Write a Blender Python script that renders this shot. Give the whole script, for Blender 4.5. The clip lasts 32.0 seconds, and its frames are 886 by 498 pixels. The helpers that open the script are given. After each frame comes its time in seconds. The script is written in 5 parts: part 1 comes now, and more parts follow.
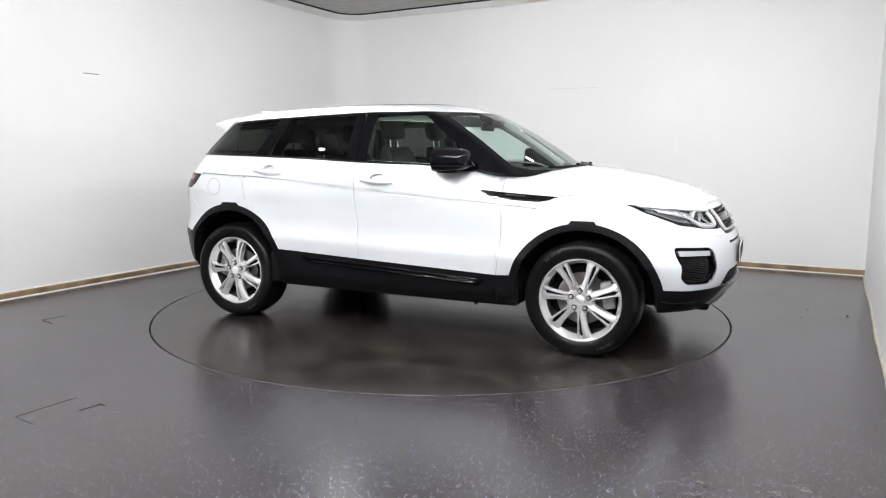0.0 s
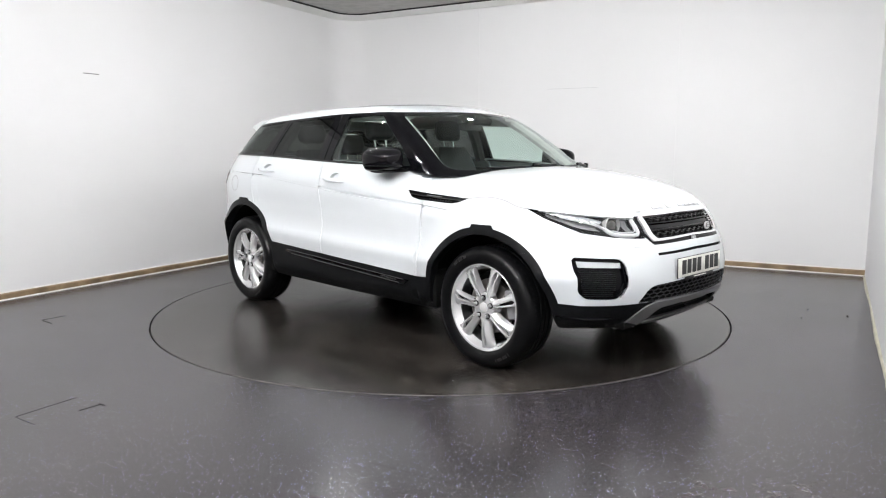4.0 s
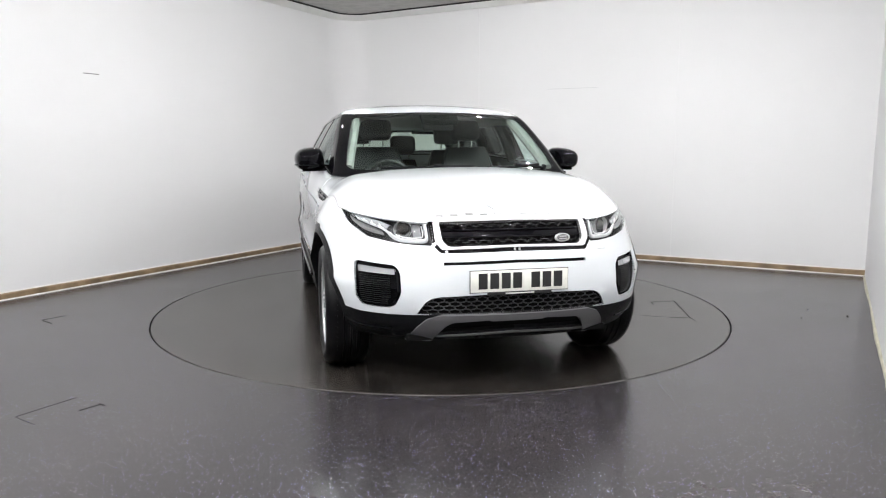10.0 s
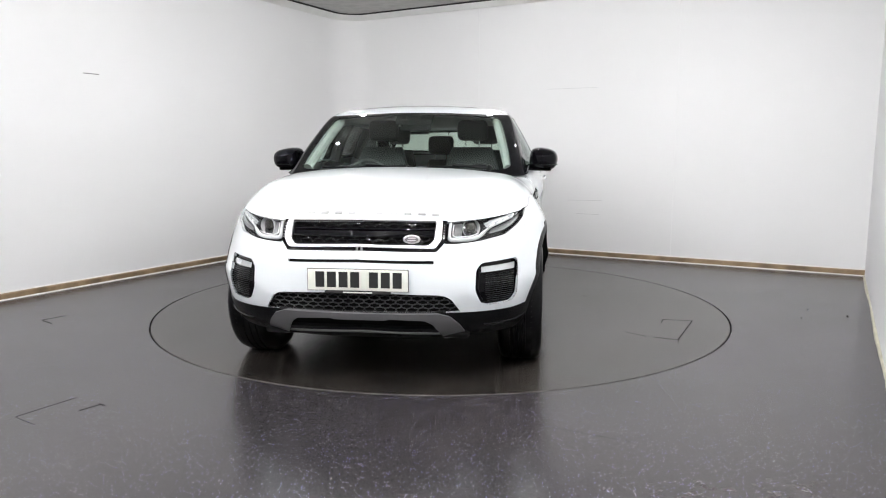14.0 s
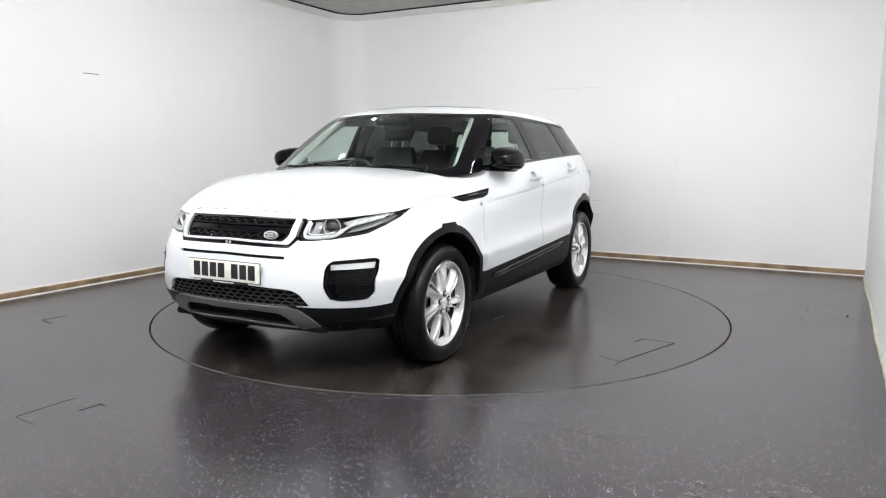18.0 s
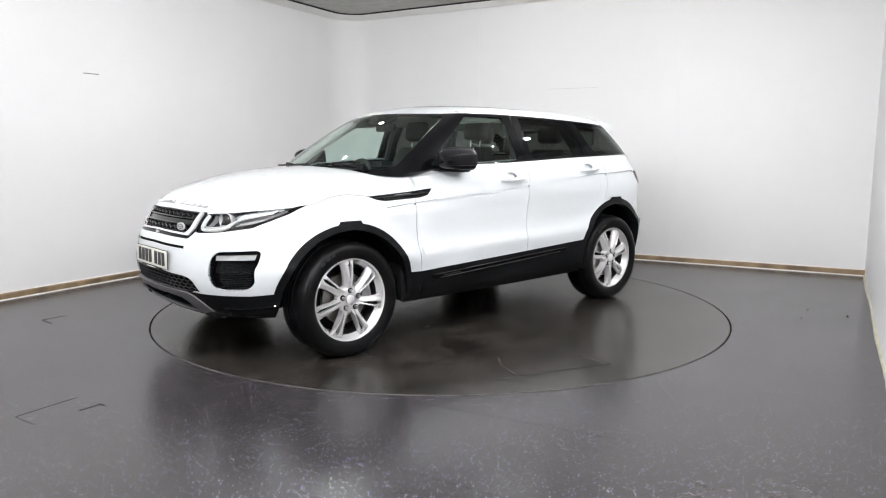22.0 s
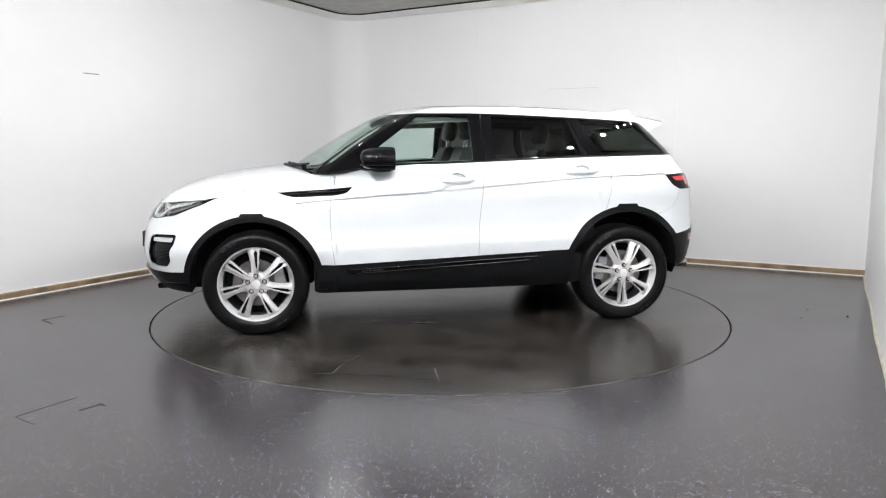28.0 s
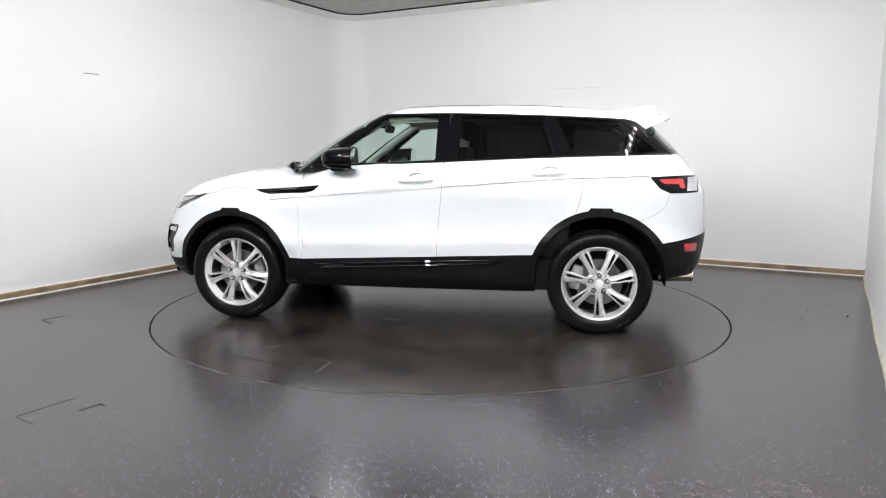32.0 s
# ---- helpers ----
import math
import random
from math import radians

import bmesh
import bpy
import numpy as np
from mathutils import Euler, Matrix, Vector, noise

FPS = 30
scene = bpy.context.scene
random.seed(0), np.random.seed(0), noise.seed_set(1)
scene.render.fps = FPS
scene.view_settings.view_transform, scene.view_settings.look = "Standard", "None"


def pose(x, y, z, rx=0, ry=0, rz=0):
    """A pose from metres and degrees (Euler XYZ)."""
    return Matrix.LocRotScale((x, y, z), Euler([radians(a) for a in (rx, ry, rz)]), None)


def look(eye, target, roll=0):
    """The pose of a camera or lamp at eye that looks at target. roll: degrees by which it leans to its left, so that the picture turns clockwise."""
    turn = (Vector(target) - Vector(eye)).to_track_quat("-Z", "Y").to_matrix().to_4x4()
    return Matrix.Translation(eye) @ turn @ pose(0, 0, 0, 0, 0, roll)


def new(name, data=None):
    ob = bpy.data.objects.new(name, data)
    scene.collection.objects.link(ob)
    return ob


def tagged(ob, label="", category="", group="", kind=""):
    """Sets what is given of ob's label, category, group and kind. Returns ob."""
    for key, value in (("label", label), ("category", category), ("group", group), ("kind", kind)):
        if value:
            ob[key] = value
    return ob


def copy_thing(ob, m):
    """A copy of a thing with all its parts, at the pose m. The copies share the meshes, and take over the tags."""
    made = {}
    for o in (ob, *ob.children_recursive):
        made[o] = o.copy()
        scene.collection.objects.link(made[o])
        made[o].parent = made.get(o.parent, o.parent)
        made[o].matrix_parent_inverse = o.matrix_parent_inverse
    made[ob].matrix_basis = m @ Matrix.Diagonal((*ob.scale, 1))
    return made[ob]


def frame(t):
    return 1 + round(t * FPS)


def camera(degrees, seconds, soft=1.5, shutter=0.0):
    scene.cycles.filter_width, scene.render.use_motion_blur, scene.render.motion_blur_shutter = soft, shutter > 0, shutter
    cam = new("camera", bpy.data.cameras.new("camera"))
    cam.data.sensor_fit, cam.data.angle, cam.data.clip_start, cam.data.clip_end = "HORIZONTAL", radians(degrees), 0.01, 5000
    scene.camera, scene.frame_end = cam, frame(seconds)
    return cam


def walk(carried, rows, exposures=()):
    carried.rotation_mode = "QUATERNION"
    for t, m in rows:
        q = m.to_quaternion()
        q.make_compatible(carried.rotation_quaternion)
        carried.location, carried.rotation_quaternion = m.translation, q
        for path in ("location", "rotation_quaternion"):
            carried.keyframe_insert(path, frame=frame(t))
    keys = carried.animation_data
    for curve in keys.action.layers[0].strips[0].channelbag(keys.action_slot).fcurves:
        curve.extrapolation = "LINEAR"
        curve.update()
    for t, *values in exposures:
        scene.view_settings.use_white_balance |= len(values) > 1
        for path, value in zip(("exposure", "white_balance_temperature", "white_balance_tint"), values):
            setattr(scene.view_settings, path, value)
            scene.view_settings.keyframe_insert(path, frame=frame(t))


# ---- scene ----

# ---- camera: stands still; the car turns on its turntable ----
DUR = 32.0
cam = camera(64.28, DUR, soft=1.1)
EYE = Vector((0.0, -5.711, 1.242))
AIM = EYE + Vector((0.0033, math.cos(0.13705), -math.sin(0.13705)))
walk(cam, [(0.0, look(EYE, AIM)), (DUR, look(EYE, AIM))])


def turn_at(t):
    """Heading of the car, degrees from +x, at t seconds."""
    return -24.96 - 5.1744 * t


CAR_DX, CAR_DY = 0.090, -0.127      # the car's centre on the turntable
WHEELBASE, HUB_Z = 2.66, 0.352

# ---- light: world and exposure (a closed windowless studio, lit by ceiling panels) ----
world = bpy.data.worlds.new("world")
scene.world = world
world.use_nodes = True
world.node_tree.nodes["Background"].inputs[0].default_value = (0.02, 0.02, 0.022, 1)
world.node_tree.nodes["Background"].inputs[1].default_value = 1.0
scene.view_settings.exposure = 0.0
PANEL_STRENGTH = 855.0


# ---- materials ----
def mat(name, color, rough=0.5, metal=0.0, **kw):
    m = bpy.data.materials.new(name)
    m.use_nodes = True
    b = m.node_tree.nodes["Principled BSDF"]
    b.inputs["Base Color"].default_value = (*color, 1)
    b.inputs["Roughness"].default_value = rough
    b.inputs["Metallic"].default_value = metal
    for k, v in kw.items():
        b.inputs[k.replace("_", " ")].default_value = v
    return m


def varied(m, scale, amount, bump=0.0, bump_scale=None, rough_amount=0.0, detail=4.0, coords="Object"):
    """Adds noise to a material's colour, roughness and relief, in object space."""
    nt = m.node_tree
    b = nt.nodes["Principled BSDF"]
    tc = nt.nodes.new("ShaderNodeTexCoord")
    n1 = nt.nodes.new("ShaderNodeTexNoise")
    n1.inputs["Scale"].default_value = scale
    n1.inputs["Detail"].default_value = detail
    nt.links.new(tc.outputs[coords], n1.inputs["Vector"])
    base = tuple(b.inputs["Base Color"].default_value)
    ramp = nt.nodes.new("ShaderNodeValToRGB")
    ramp.color_ramp.elements[0].position, ramp.color_ramp.elements[1].position = 0.3, 0.7
    ramp.color_ramp.elements[0].color = (*[c * (1 - amount) for c in base[:3]], 1)
    ramp.color_ramp.elements[1].color = (*[min(1, c * (1 + amount)) for c in base[:3]], 1)
    nt.links.new(n1.outputs["Fac"], ramp.inputs["Fac"])
    nt.links.new(ramp.outputs["Color"], b.inputs["Base Color"])
    if rough_amount:
        r = b.inputs["Roughness"].default_value
        mr = nt.nodes.new("ShaderNodeMapRange")
        mr.inputs["To Min"].default_value, mr.inputs["To Max"].default_value = max(0, r - rough_amount), min(1, r + rough_amount)
        mr.inputs["From Min"].default_value, mr.inputs["From Max"].default_value = 0.3, 0.7
        nt.links.new(n1.outputs["Fac"], mr.inputs["Value"])
        nt.links.new(mr.outputs["Result"], b.inputs["Roughness"])
    if bump:
        n2 = nt.nodes.new("ShaderNodeTexNoise")
        n2.inputs["Scale"].default_value = bump_scale or scale * 8
        n2.inputs["Detail"].default_value = 3
        nt.links.new(tc.outputs[coords], n2.inputs["Vector"])
        bp = nt.nodes.new("ShaderNodeBump")
        bp.inputs["Strength"].default_value = bump
        bp.inputs["Distance"].default_value = 0.002
        nt.links.new(n2.outputs["Fac"], bp.inputs["Height"])
        nt.links.new(bp.outputs["Normal"], b.inputs["Normal"])
    return m


def flecked_floor(name, base, flecks=True, dusty=0.0):
    """Dark safety vinyl: quartz and blue flecks, scuffs, uneven polish."""
    m = mat(name, base, 0.3)
    nt = m.node_tree
    b = nt.nodes["Principled BSDF"]
    tc = nt.nodes.new("ShaderNodeTexCoord")

    def node(kind, **ins):
        n = nt.nodes.new(kind)
        for k, v in ins.items():
            n.inputs[k].default_value = v
        return n
    big = node("ShaderNodeTexNoise", Scale=0.8 if flecks else 3.2, Detail=3.0 if flecks else 9.0, Roughness=0.5 if flecks else 0.68)
    nt.links.new(tc.outputs["Object"], big.inputs["Vector"])
    smear_map = node("ShaderNodeMapping", Scale=(0.8, 1.7, 1.0), Rotation=(0, 0, 0.35))
    nt.links.new(tc.outputs["Object"], smear_map.inputs["Vector"])
    smear = node("ShaderNodeTexNoise", Scale=1.2, Detail=2.0, Roughness=0.55)
    nt.links.new(smear_map.outputs["Vector"], smear.inputs["Vector"])
    c1 = nt.nodes.new("ShaderNodeValToRGB")
    c1.color_ramp.elements[0].position, c1.color_ramp.elements[1].position = (0.3, 0.72) if flecks else (0.38, 0.68)
    lo, hi = (0.8, 1.3) if flecks else (0.45, 2.5)
    c1.color_ramp.elements[0].color = (*[c * lo for c in base], 1)
    c1.color_ramp.elements[1].color = (base[0] * hi, base[1] * hi * 0.97, base[2] * hi * 0.93, 1)
    nt.links.new(big.outputs["Fac"], c1.inputs["Fac"])
    # flecks, with their sparkle put into the base colour as bright dots
    vor = node("ShaderNodeTexVoronoi", Scale=95.0, Randomness=1.0)
    nt.links.new(tc.outputs["Object"], vor.inputs["Vector"])
    tiny = node("ShaderNodeMath")
    tiny.operation = "LESS_THAN"
    tiny.inputs[1].default_value = 0.16
    nt.links.new(vor.outputs["Distance"], tiny.inputs[0])
    sep = nt.nodes.new("ShaderNodeSeparateColor")
    nt.links.new(vor.outputs["Color"], sep.inputs["Color"])
    pick = node("ShaderNodeMath")
    pick.operation = "GREATER_THAN"
    pick.inputs[1].default_value = 0.48 if flecks else 0.98
    mottle_map = node("ShaderNodeMapping", Scale=(1.0, 1.6, 1.0), Rotation=(0, 0, 0.5))
    nt.links.new(tc.outputs["Object"], mottle_map.inputs["Vector"])
    mottle = node("ShaderNodeTexNoise", Scale=11.0, Detail=8.0, Roughness=0.72)
    nt.links.new(mottle_map.outputs["Vector"], mottle.inputs["Vector"])
    cluster = node("ShaderNodeMath")
    cluster.operation = "MULTIPLY_ADD"
    cluster.inputs[1].default_value, cluster.inputs[2].default_value = 0.2, -0.1
    nt.links.new(mottle.outputs["Fac"], cluster.inputs[0])
    dense_spots = node("ShaderNodeMath")
    nt.links.new(sep.outputs["Red"], dense_spots.inputs[0])
    nt.links.new(cluster.outputs[0], dense_spots.inputs[1])
    nt.links.new(dense_spots.outputs[0], pick.inputs[0])
    tint = nt.nodes.new("ShaderNodeValToRGB")
    tint.color_ramp.elements[0].position, tint.color_ramp.elements[1].position = 0.36, 0.64
    tint.color_ramp.elements[0].color = (0.66, 0.66, 0.74, 1) if flecks else (0.45, 0.45, 0.50, 1)
    tint.color_ramp.elements[1].color = (1.34, 1.32, 1.30, 1) if flecks else (1.75, 1.70, 1.62, 1)
    nt.links.new(mottle.outputs["Fac"], tint.inputs["Fac"])
    both = node("ShaderNodeMath")
    both.operation = "MULTIPLY"
    nt.links.new(tiny.outputs[0], both.inputs[0])
    nt.links.new(pick.outputs[0], both.inputs[1])
    fl = nt.nodes.new("ShaderNodeValToRGB")
    fl.color_ramp.elements[0].color = (0.40, 0.37, 0.95, 1)
    fl.color_ramp.elements[1].color = (0.85, 0.85, 0.88, 1)
    nt.links.new(sep.outputs["Green"], fl.inputs["Fac"])
    mix = nt.nodes.new("ShaderNodeMix")
    mix.data_type = "RGBA"
    nt.links.new(both.outputs[0], mix.inputs["Factor"])
    dust = nt.nodes.new("ShaderNodeMix")
    dust.data_type = "RGBA"
    sm = node("ShaderNodeMapRange")
    sm.inputs["From Min"].default_value, sm.inputs["From Max"].default_value, sm.inputs["To Max"].default_value = 0.42, 0.8, 0.06 + dusty
    nt.links.new(smear.outputs["Fac"], sm.inputs["Value"])
    nt.links.new(sm.outputs["Result"], dust.inputs["Factor"])
    tone = nt.nodes.new("ShaderNodeMix")
    tone.data_type, tone.blend_type = "RGBA", "MULTIPLY"
    tone.inputs["Factor"].default_value = 1.0
    nt.links.new(c1.outputs["Color"], tone.inputs["A"])
    nt.links.new(tint.outputs["Color"], tone.inputs["B"])
    nt.links.new(tone.outputs["Result"], dust.inputs["A"])
    dust.inputs["B"].default_value = (0.078, 0.069, 0.058, 1)
    nt.links.new(dust.outputs["Result"], mix.inputs["A"])
    nt.links.new(fl.outputs["Color"], mix.inputs["B"])
    nt.links.new(mix.outputs["Result"], b.inputs["Base Color"])
    rr = node("ShaderNodeMapRange")
    rr.inputs["From Min"].default_value, rr.inputs["From Max"].default_value = 0.3, 0.7
    rr.inputs["To Min"].default_value, rr.inputs["To Max"].default_value = FLOOR_ROUGH - 0.01, FLOOR_ROUGH + 0.02
    nt.links.new(smear.outputs["Fac"], rr.inputs["Value"])
    nt.links.new(rr.outputs["Result"], b.inputs["Roughness"])
    return m


FLOOR_ROUGH = 0.235
M = {}
M["floor"] = flecked_floor("dark_flecked_vinyl", (0.0345, 0.0315, 0.034))
M["table"] = flecked_floor("brown_grey_vinyl", (0.0185, 0.0168, 0.0158), False, 0.12)
M["wall"] = varied(mat("white_wall_paint", (0.765, 0.765, 0.768), 0.6), 0.7, 0.02, 0.15, 60)
M["ceiling"] = varied(mat("grey_mineral_board", (0.50, 0.495, 0.475), 0.9), 9.0, 0.10, 0.6, 140)
M["cornice"] = varied(mat("white_cornice", (0.75, 0.75, 0.73), 0.7), 3.0, 0.05)
M["skirting"] = varied(mat("worn_pale_wood", (0.24, 0.17, 0.10), 0.6), 6.0, 0.45, 0.4, 40)
M["caulk"] = varied(mat("white_sealant", (0.72, 0.70, 0.66), 0.5), 20.0, 0.1)
M["bead"] = varied(mat("yellowed_sealant", (0.42, 0.40, 0.31), 0.5), 14.0, 0.25)
M["gap"] = mat("dark_joint", (0.012, 0.011, 0.010), 0.8)
M["scratch"] = mat("grey_scuff", (0.065, 0.062, 0.058), 0.7)
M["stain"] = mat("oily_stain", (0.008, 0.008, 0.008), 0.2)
M["faint"] = mat("faint_scuff", (0.55, 0.55, 0.56), 0.7)
M["seam"] = mat("vinyl_seam", (0.029, 0.027, 0.028), 0.26)
M["crumb"] = mat("pale_crumb", (0.6, 0.58, 0.5), 0.8)
M["crumb_dark"] = mat("dark_crumb", (0.03, 0.025, 0.02), 0.8)
M["edge"] = varied(mat("worn_aluminium", (0.13, 0.125, 0.12), 0.5, 0.3), 9.0, 0.5)
M["panel_frame"] = mat("white_powder_coat", (0.75, 0.75, 0.75), 0.4)

M["white"] = mat("white_car_paint", (0.660, 0.691, 0.713), 0.30, Coat_Weight=1.0, Coat_Roughness=0.03)
M["clad"] = varied(mat("black_grained_plastic", (0.0060, 0.0064, 0.0072), 0.33, Specular_IOR_Level=0.13), 30, 0.2, 0.25, 500)
M["gloss"] = mat("gloss_black", (0.003, 0.003, 0.004), 0.04, Specular_IOR_Level=0.17)
M["gloss_edge"] = mat("gloss_black_edge", (0.004, 0.004, 0.005), 0.06, Specular_IOR_Level=0.9)
M["mesh"] = mat("grey_black_plastic_mesh", (0.022, 0.022, 0.024), 0.4)
# wheel alloy with the shade inside the barrel put into its colour
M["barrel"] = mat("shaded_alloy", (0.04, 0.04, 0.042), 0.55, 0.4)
M["silver"] = varied(mat("silver_alloy_paint", (0.83, 0.83, 0.84), 0.25, 0.70), 8, 0.06)
M["chrome"] = mat("chrome", (0.8, 0.8, 0.8), 0.08, 1.0)
M["satin"] = mat("satin_grey_plastic", (0.16, 0.16, 0.165), 0.35, 0.3)
M["rubber"] = varied(mat("tyre_rubber", (0.0045, 0.0045, 0.005), 0.28, Specular_IOR_Level=0.17), 14, 0.25, 0.2, 220)
M["dark"] = mat("underbody_black", (0.007, 0.007, 0.007), 0.85, Specular_IOR_Level=0.1)
M["iron"] = varied(mat("brake_iron", (0.20, 0.19, 0.18), 0.4, 0.8), 12, 0.3)
M["red"] = mat("red_lens", (0.55, 0.01, 0.015), 0.12, Coat_Weight=1.0)
M["reflector"] = mat("lamp_reflector", (0.72, 0.73, 0.75), 0.18, 0.7)
M["lamp_dark"] = mat("lamp_housing", (0.035, 0.035, 0.038), 0.25, 0.4)
M["plate"] = varied(mat("plate_white", (0.72, 0.72, 0.66), 0.35), 30, 0.04)
M["ink"] = mat("plate_black", (0.01, 0.01, 0.01), 0.5)
M["emblem"] = mat("bright_lettering", (0.60, 0.60, 0.61), 0.3, 0.7)
M["rubber2"] = mat("raised_rubber", (0.022, 0.022, 0.022), 0.35)
M["iron2"] = mat("caliper_grey", (0.30, 0.30, 0.31), 0.4, 0.4)
M["wheelrim"] = mat("steering_leather", (0.03, 0.03, 0.03), 0.4)
M["exhaust"] = mat("exhaust_steel", (0.55, 0.50, 0.42), 0.2, 1.0)
M["joint"] = mat("panel_gap", (0.36, 0.36, 0.37), 0.7)
M["chrome_w"] = mat("bright_silver_paint", (0.78, 0.78, 0.79), 0.22, 0.35, Coat_Weight=0.6)
M["bulb"] = mat("projector_glass", (0.030, 0.027, 0.024), 0.03, 0.0, Coat_Weight=1.0)
M["guide"] = mat("white_light_guide", (0.58, 0.59, 0.60), 0.15, Coat_Weight=0.5)
M["seat"] = varied(mat("dark_seat_leather", (0.0065, 0.0065, 0.007), 0.5), 25, 0.2, 0.3, 200)
M["dash"] = varied(mat("dark_dash", (0.014, 0.014, 0.0145), 0.6), 40, 0.15, 0.3, 300)
M["trim"] = varied(mat("pale_headlining", (0.42, 0.42, 0.40), 0.85), 40, 0.05)


def glass(name, tint, rough=0.0, base=0.02):
    """Thin window glass: clear through, with a Fresnel gloss on top."""
    m = bpy.data.materials.new(name)
    m.use_nodes = True
    nt = m.node_tree
    nt.nodes.remove(nt.nodes["Principled BSDF"])
    tr = nt.nodes.new("ShaderNodeBsdfTransparent")
    tr.inputs["Color"].default_value = (*tint, 1)
    gl = nt.nodes.new("ShaderNodeBsdfGlossy")
    gl.inputs["Roughness"].default_value = rough
    gl.inputs["Color"].default_value = (0.9, 0.95, 0.93, 1)
    lw = nt.nodes.new("ShaderNodeLayerWeight")
    pw = nt.nodes.new("ShaderNodeMath")
    pw.operation = "POWER"
    pw.inputs[1].default_value = 5.0
    nt.links.new(lw.outputs["Facing"], pw.inputs[0])
    fr = nt.nodes.new("ShaderNodeMath")
    fr.operation = "MULTIPLY_ADD"
    fr.inputs[1].default_value, fr.inputs[2].default_value = 0.92, base
    nt.links.new(pw.outputs[0], fr.inputs[0])
    mx = nt.nodes.new("ShaderNodeMixShader")
    nt.links.new(fr.outputs[0], mx.inputs["Fac"])
    nt.links.new(tr.outputs["BSDF"], mx.inputs[1])
    nt.links.new(gl.outputs["BSDF"], mx.inputs[2])
    nt.links.new(mx.outputs["Shader"], nt.nodes["Material Output"].inputs["Surface"])
    return m


M["clear"] = glass("green_tinted_glass", (0.80, 0.90, 0.86), base=0.04)
M["lens"] = glass("clear_lamp_lens", (0.96, 0.97, 0.97))
M["privacy_r"] = glass("rear_glass", (0.55, 0.62, 0.55))
M["privacy"] = glass("privacy_glass", (0.072, 0.076, 0.072))


def emit(name, color, strength):
    m = bpy.data.materials.new(name)
    m.use_nodes = True
    b = m.node_tree.nodes["Principled BSDF"]
    b.inputs["Base Color"].default_value = (0.8, 0.8, 0.8, 1)
    b.inputs["Emission Color"].default_value = (*color, 1)
    b.inputs["Emission Strength"].default_value = strength
    return m


M["panel"] = emit("led_diffuser", (0.992, 0.985, 0.993), PANEL_STRENGTH)


# ---- mesh helpers ----
def link_mesh(name, verts, faces, material, parent=None, label="", smooth=True, normals=None):
    me = bpy.data.meshes.new(name)
    me.from_pydata([tuple(v) for v in verts], [], [tuple(f) for f in faces])
    me.materials.append(material)
    if smooth:
        me.polygons.foreach_set("use_smooth", [True] * len(me.polygons))
    me.update()
    if normals is not None:
        me.normals_split_custom_set_from_vertices([tuple(n) for n in normals])
    ob = new(name, me)
    ob.parent = parent
    if label:
        ob["label"] = label
    return ob


def part(name, bm, material, parent, label="", smooth=True):
    """Links a bmesh as one mesh object under a thing or a part."""
    me = bpy.data.meshes.new(name)
    if smooth:
        for f in bm.faces:
            f.smooth = True
    bm.normal_update()
    bm.to_mesh(me)
    bm.free()
    me.materials.append(material)
    if smooth:
        me.set_sharp_from_angle(angle=radians(40))
    ob = new(name, me)
    ob.parent = parent
    if label:
        ob["label"] = label
    return ob


def box_bm(size, m=Matrix(), bevel=0.0, bm=None, seg=2):
    bm = bm or bmesh.new()
    r = bmesh.ops.create_cube(bm, size=1.0, matrix=m @ Matrix.Diagonal((*size, 1)))
    if bevel:
        es = list({e for v in r["verts"] for e in v.link_edges})
        bmesh.ops.bevel(bm, geom=es, offset=bevel, segments=seg, affect="EDGES", profile=0.5)
    return bm


def lathe(profile, n=48, axis="y", bm=None, m=Matrix()):
    """Turns (radius, along) pairs about the y axis."""
    bm = bm or bmesh.new()
    rings = []
    for k in range(n):
        a = 2 * math.pi * k / n
        rings.append([bm.verts.new(m @ Vector((r * math.cos(a), w, r * math.sin(a)))) for r, w in profile])
    for k in range(n):
        a, b = rings[k], rings[(k + 1) % n]
        for i in range(len(profile) - 1):
            bm.faces.new((a[i], a[i + 1], b[i + 1], b[i]))
    return bm


def tube_bm(points, radius, sides=8, bm=None, closed=False, flat=1.0):
    """A round bar along a list of points."""
    bm = bm or bmesh.new()
    pts = [Vector(p) for p in points]
    rings = []
    n = len(pts)
    for i, p in enumerate(pts):
        a = pts[(i - 1) % n] if (closed or i) else p
        b = pts[(i + 1) % n] if (closed or i < n - 1) else p
        d = (b - a).normalized()
        up = Vector((0, 0, 1)) if abs(d.z) < 0.95 else Vector((1, 0, 0))
        u = d.cross(up).normalized()
        w = u.cross(d)
        r = radius(i / (n - 1)) if callable(radius) else radius
        rings.append([bm.verts.new(p + (u * math.cos(2 * math.pi * k / sides) * r + w * math.sin(2 * math.pi * k / sides) * r * flat)) for k in range(sides)])
    for i in range(n if closed else n - 1):
        a, b = rings[i], rings[(i + 1) % n]
        for k in range(sides):
            bm.faces.new((a[k], a[(k + 1) % sides], b[(k + 1) % sides], b[k]))
    if not closed:
        bm.faces.new(rings[0][::-1])
        bm.faces.new(rings[-1])
    return bm


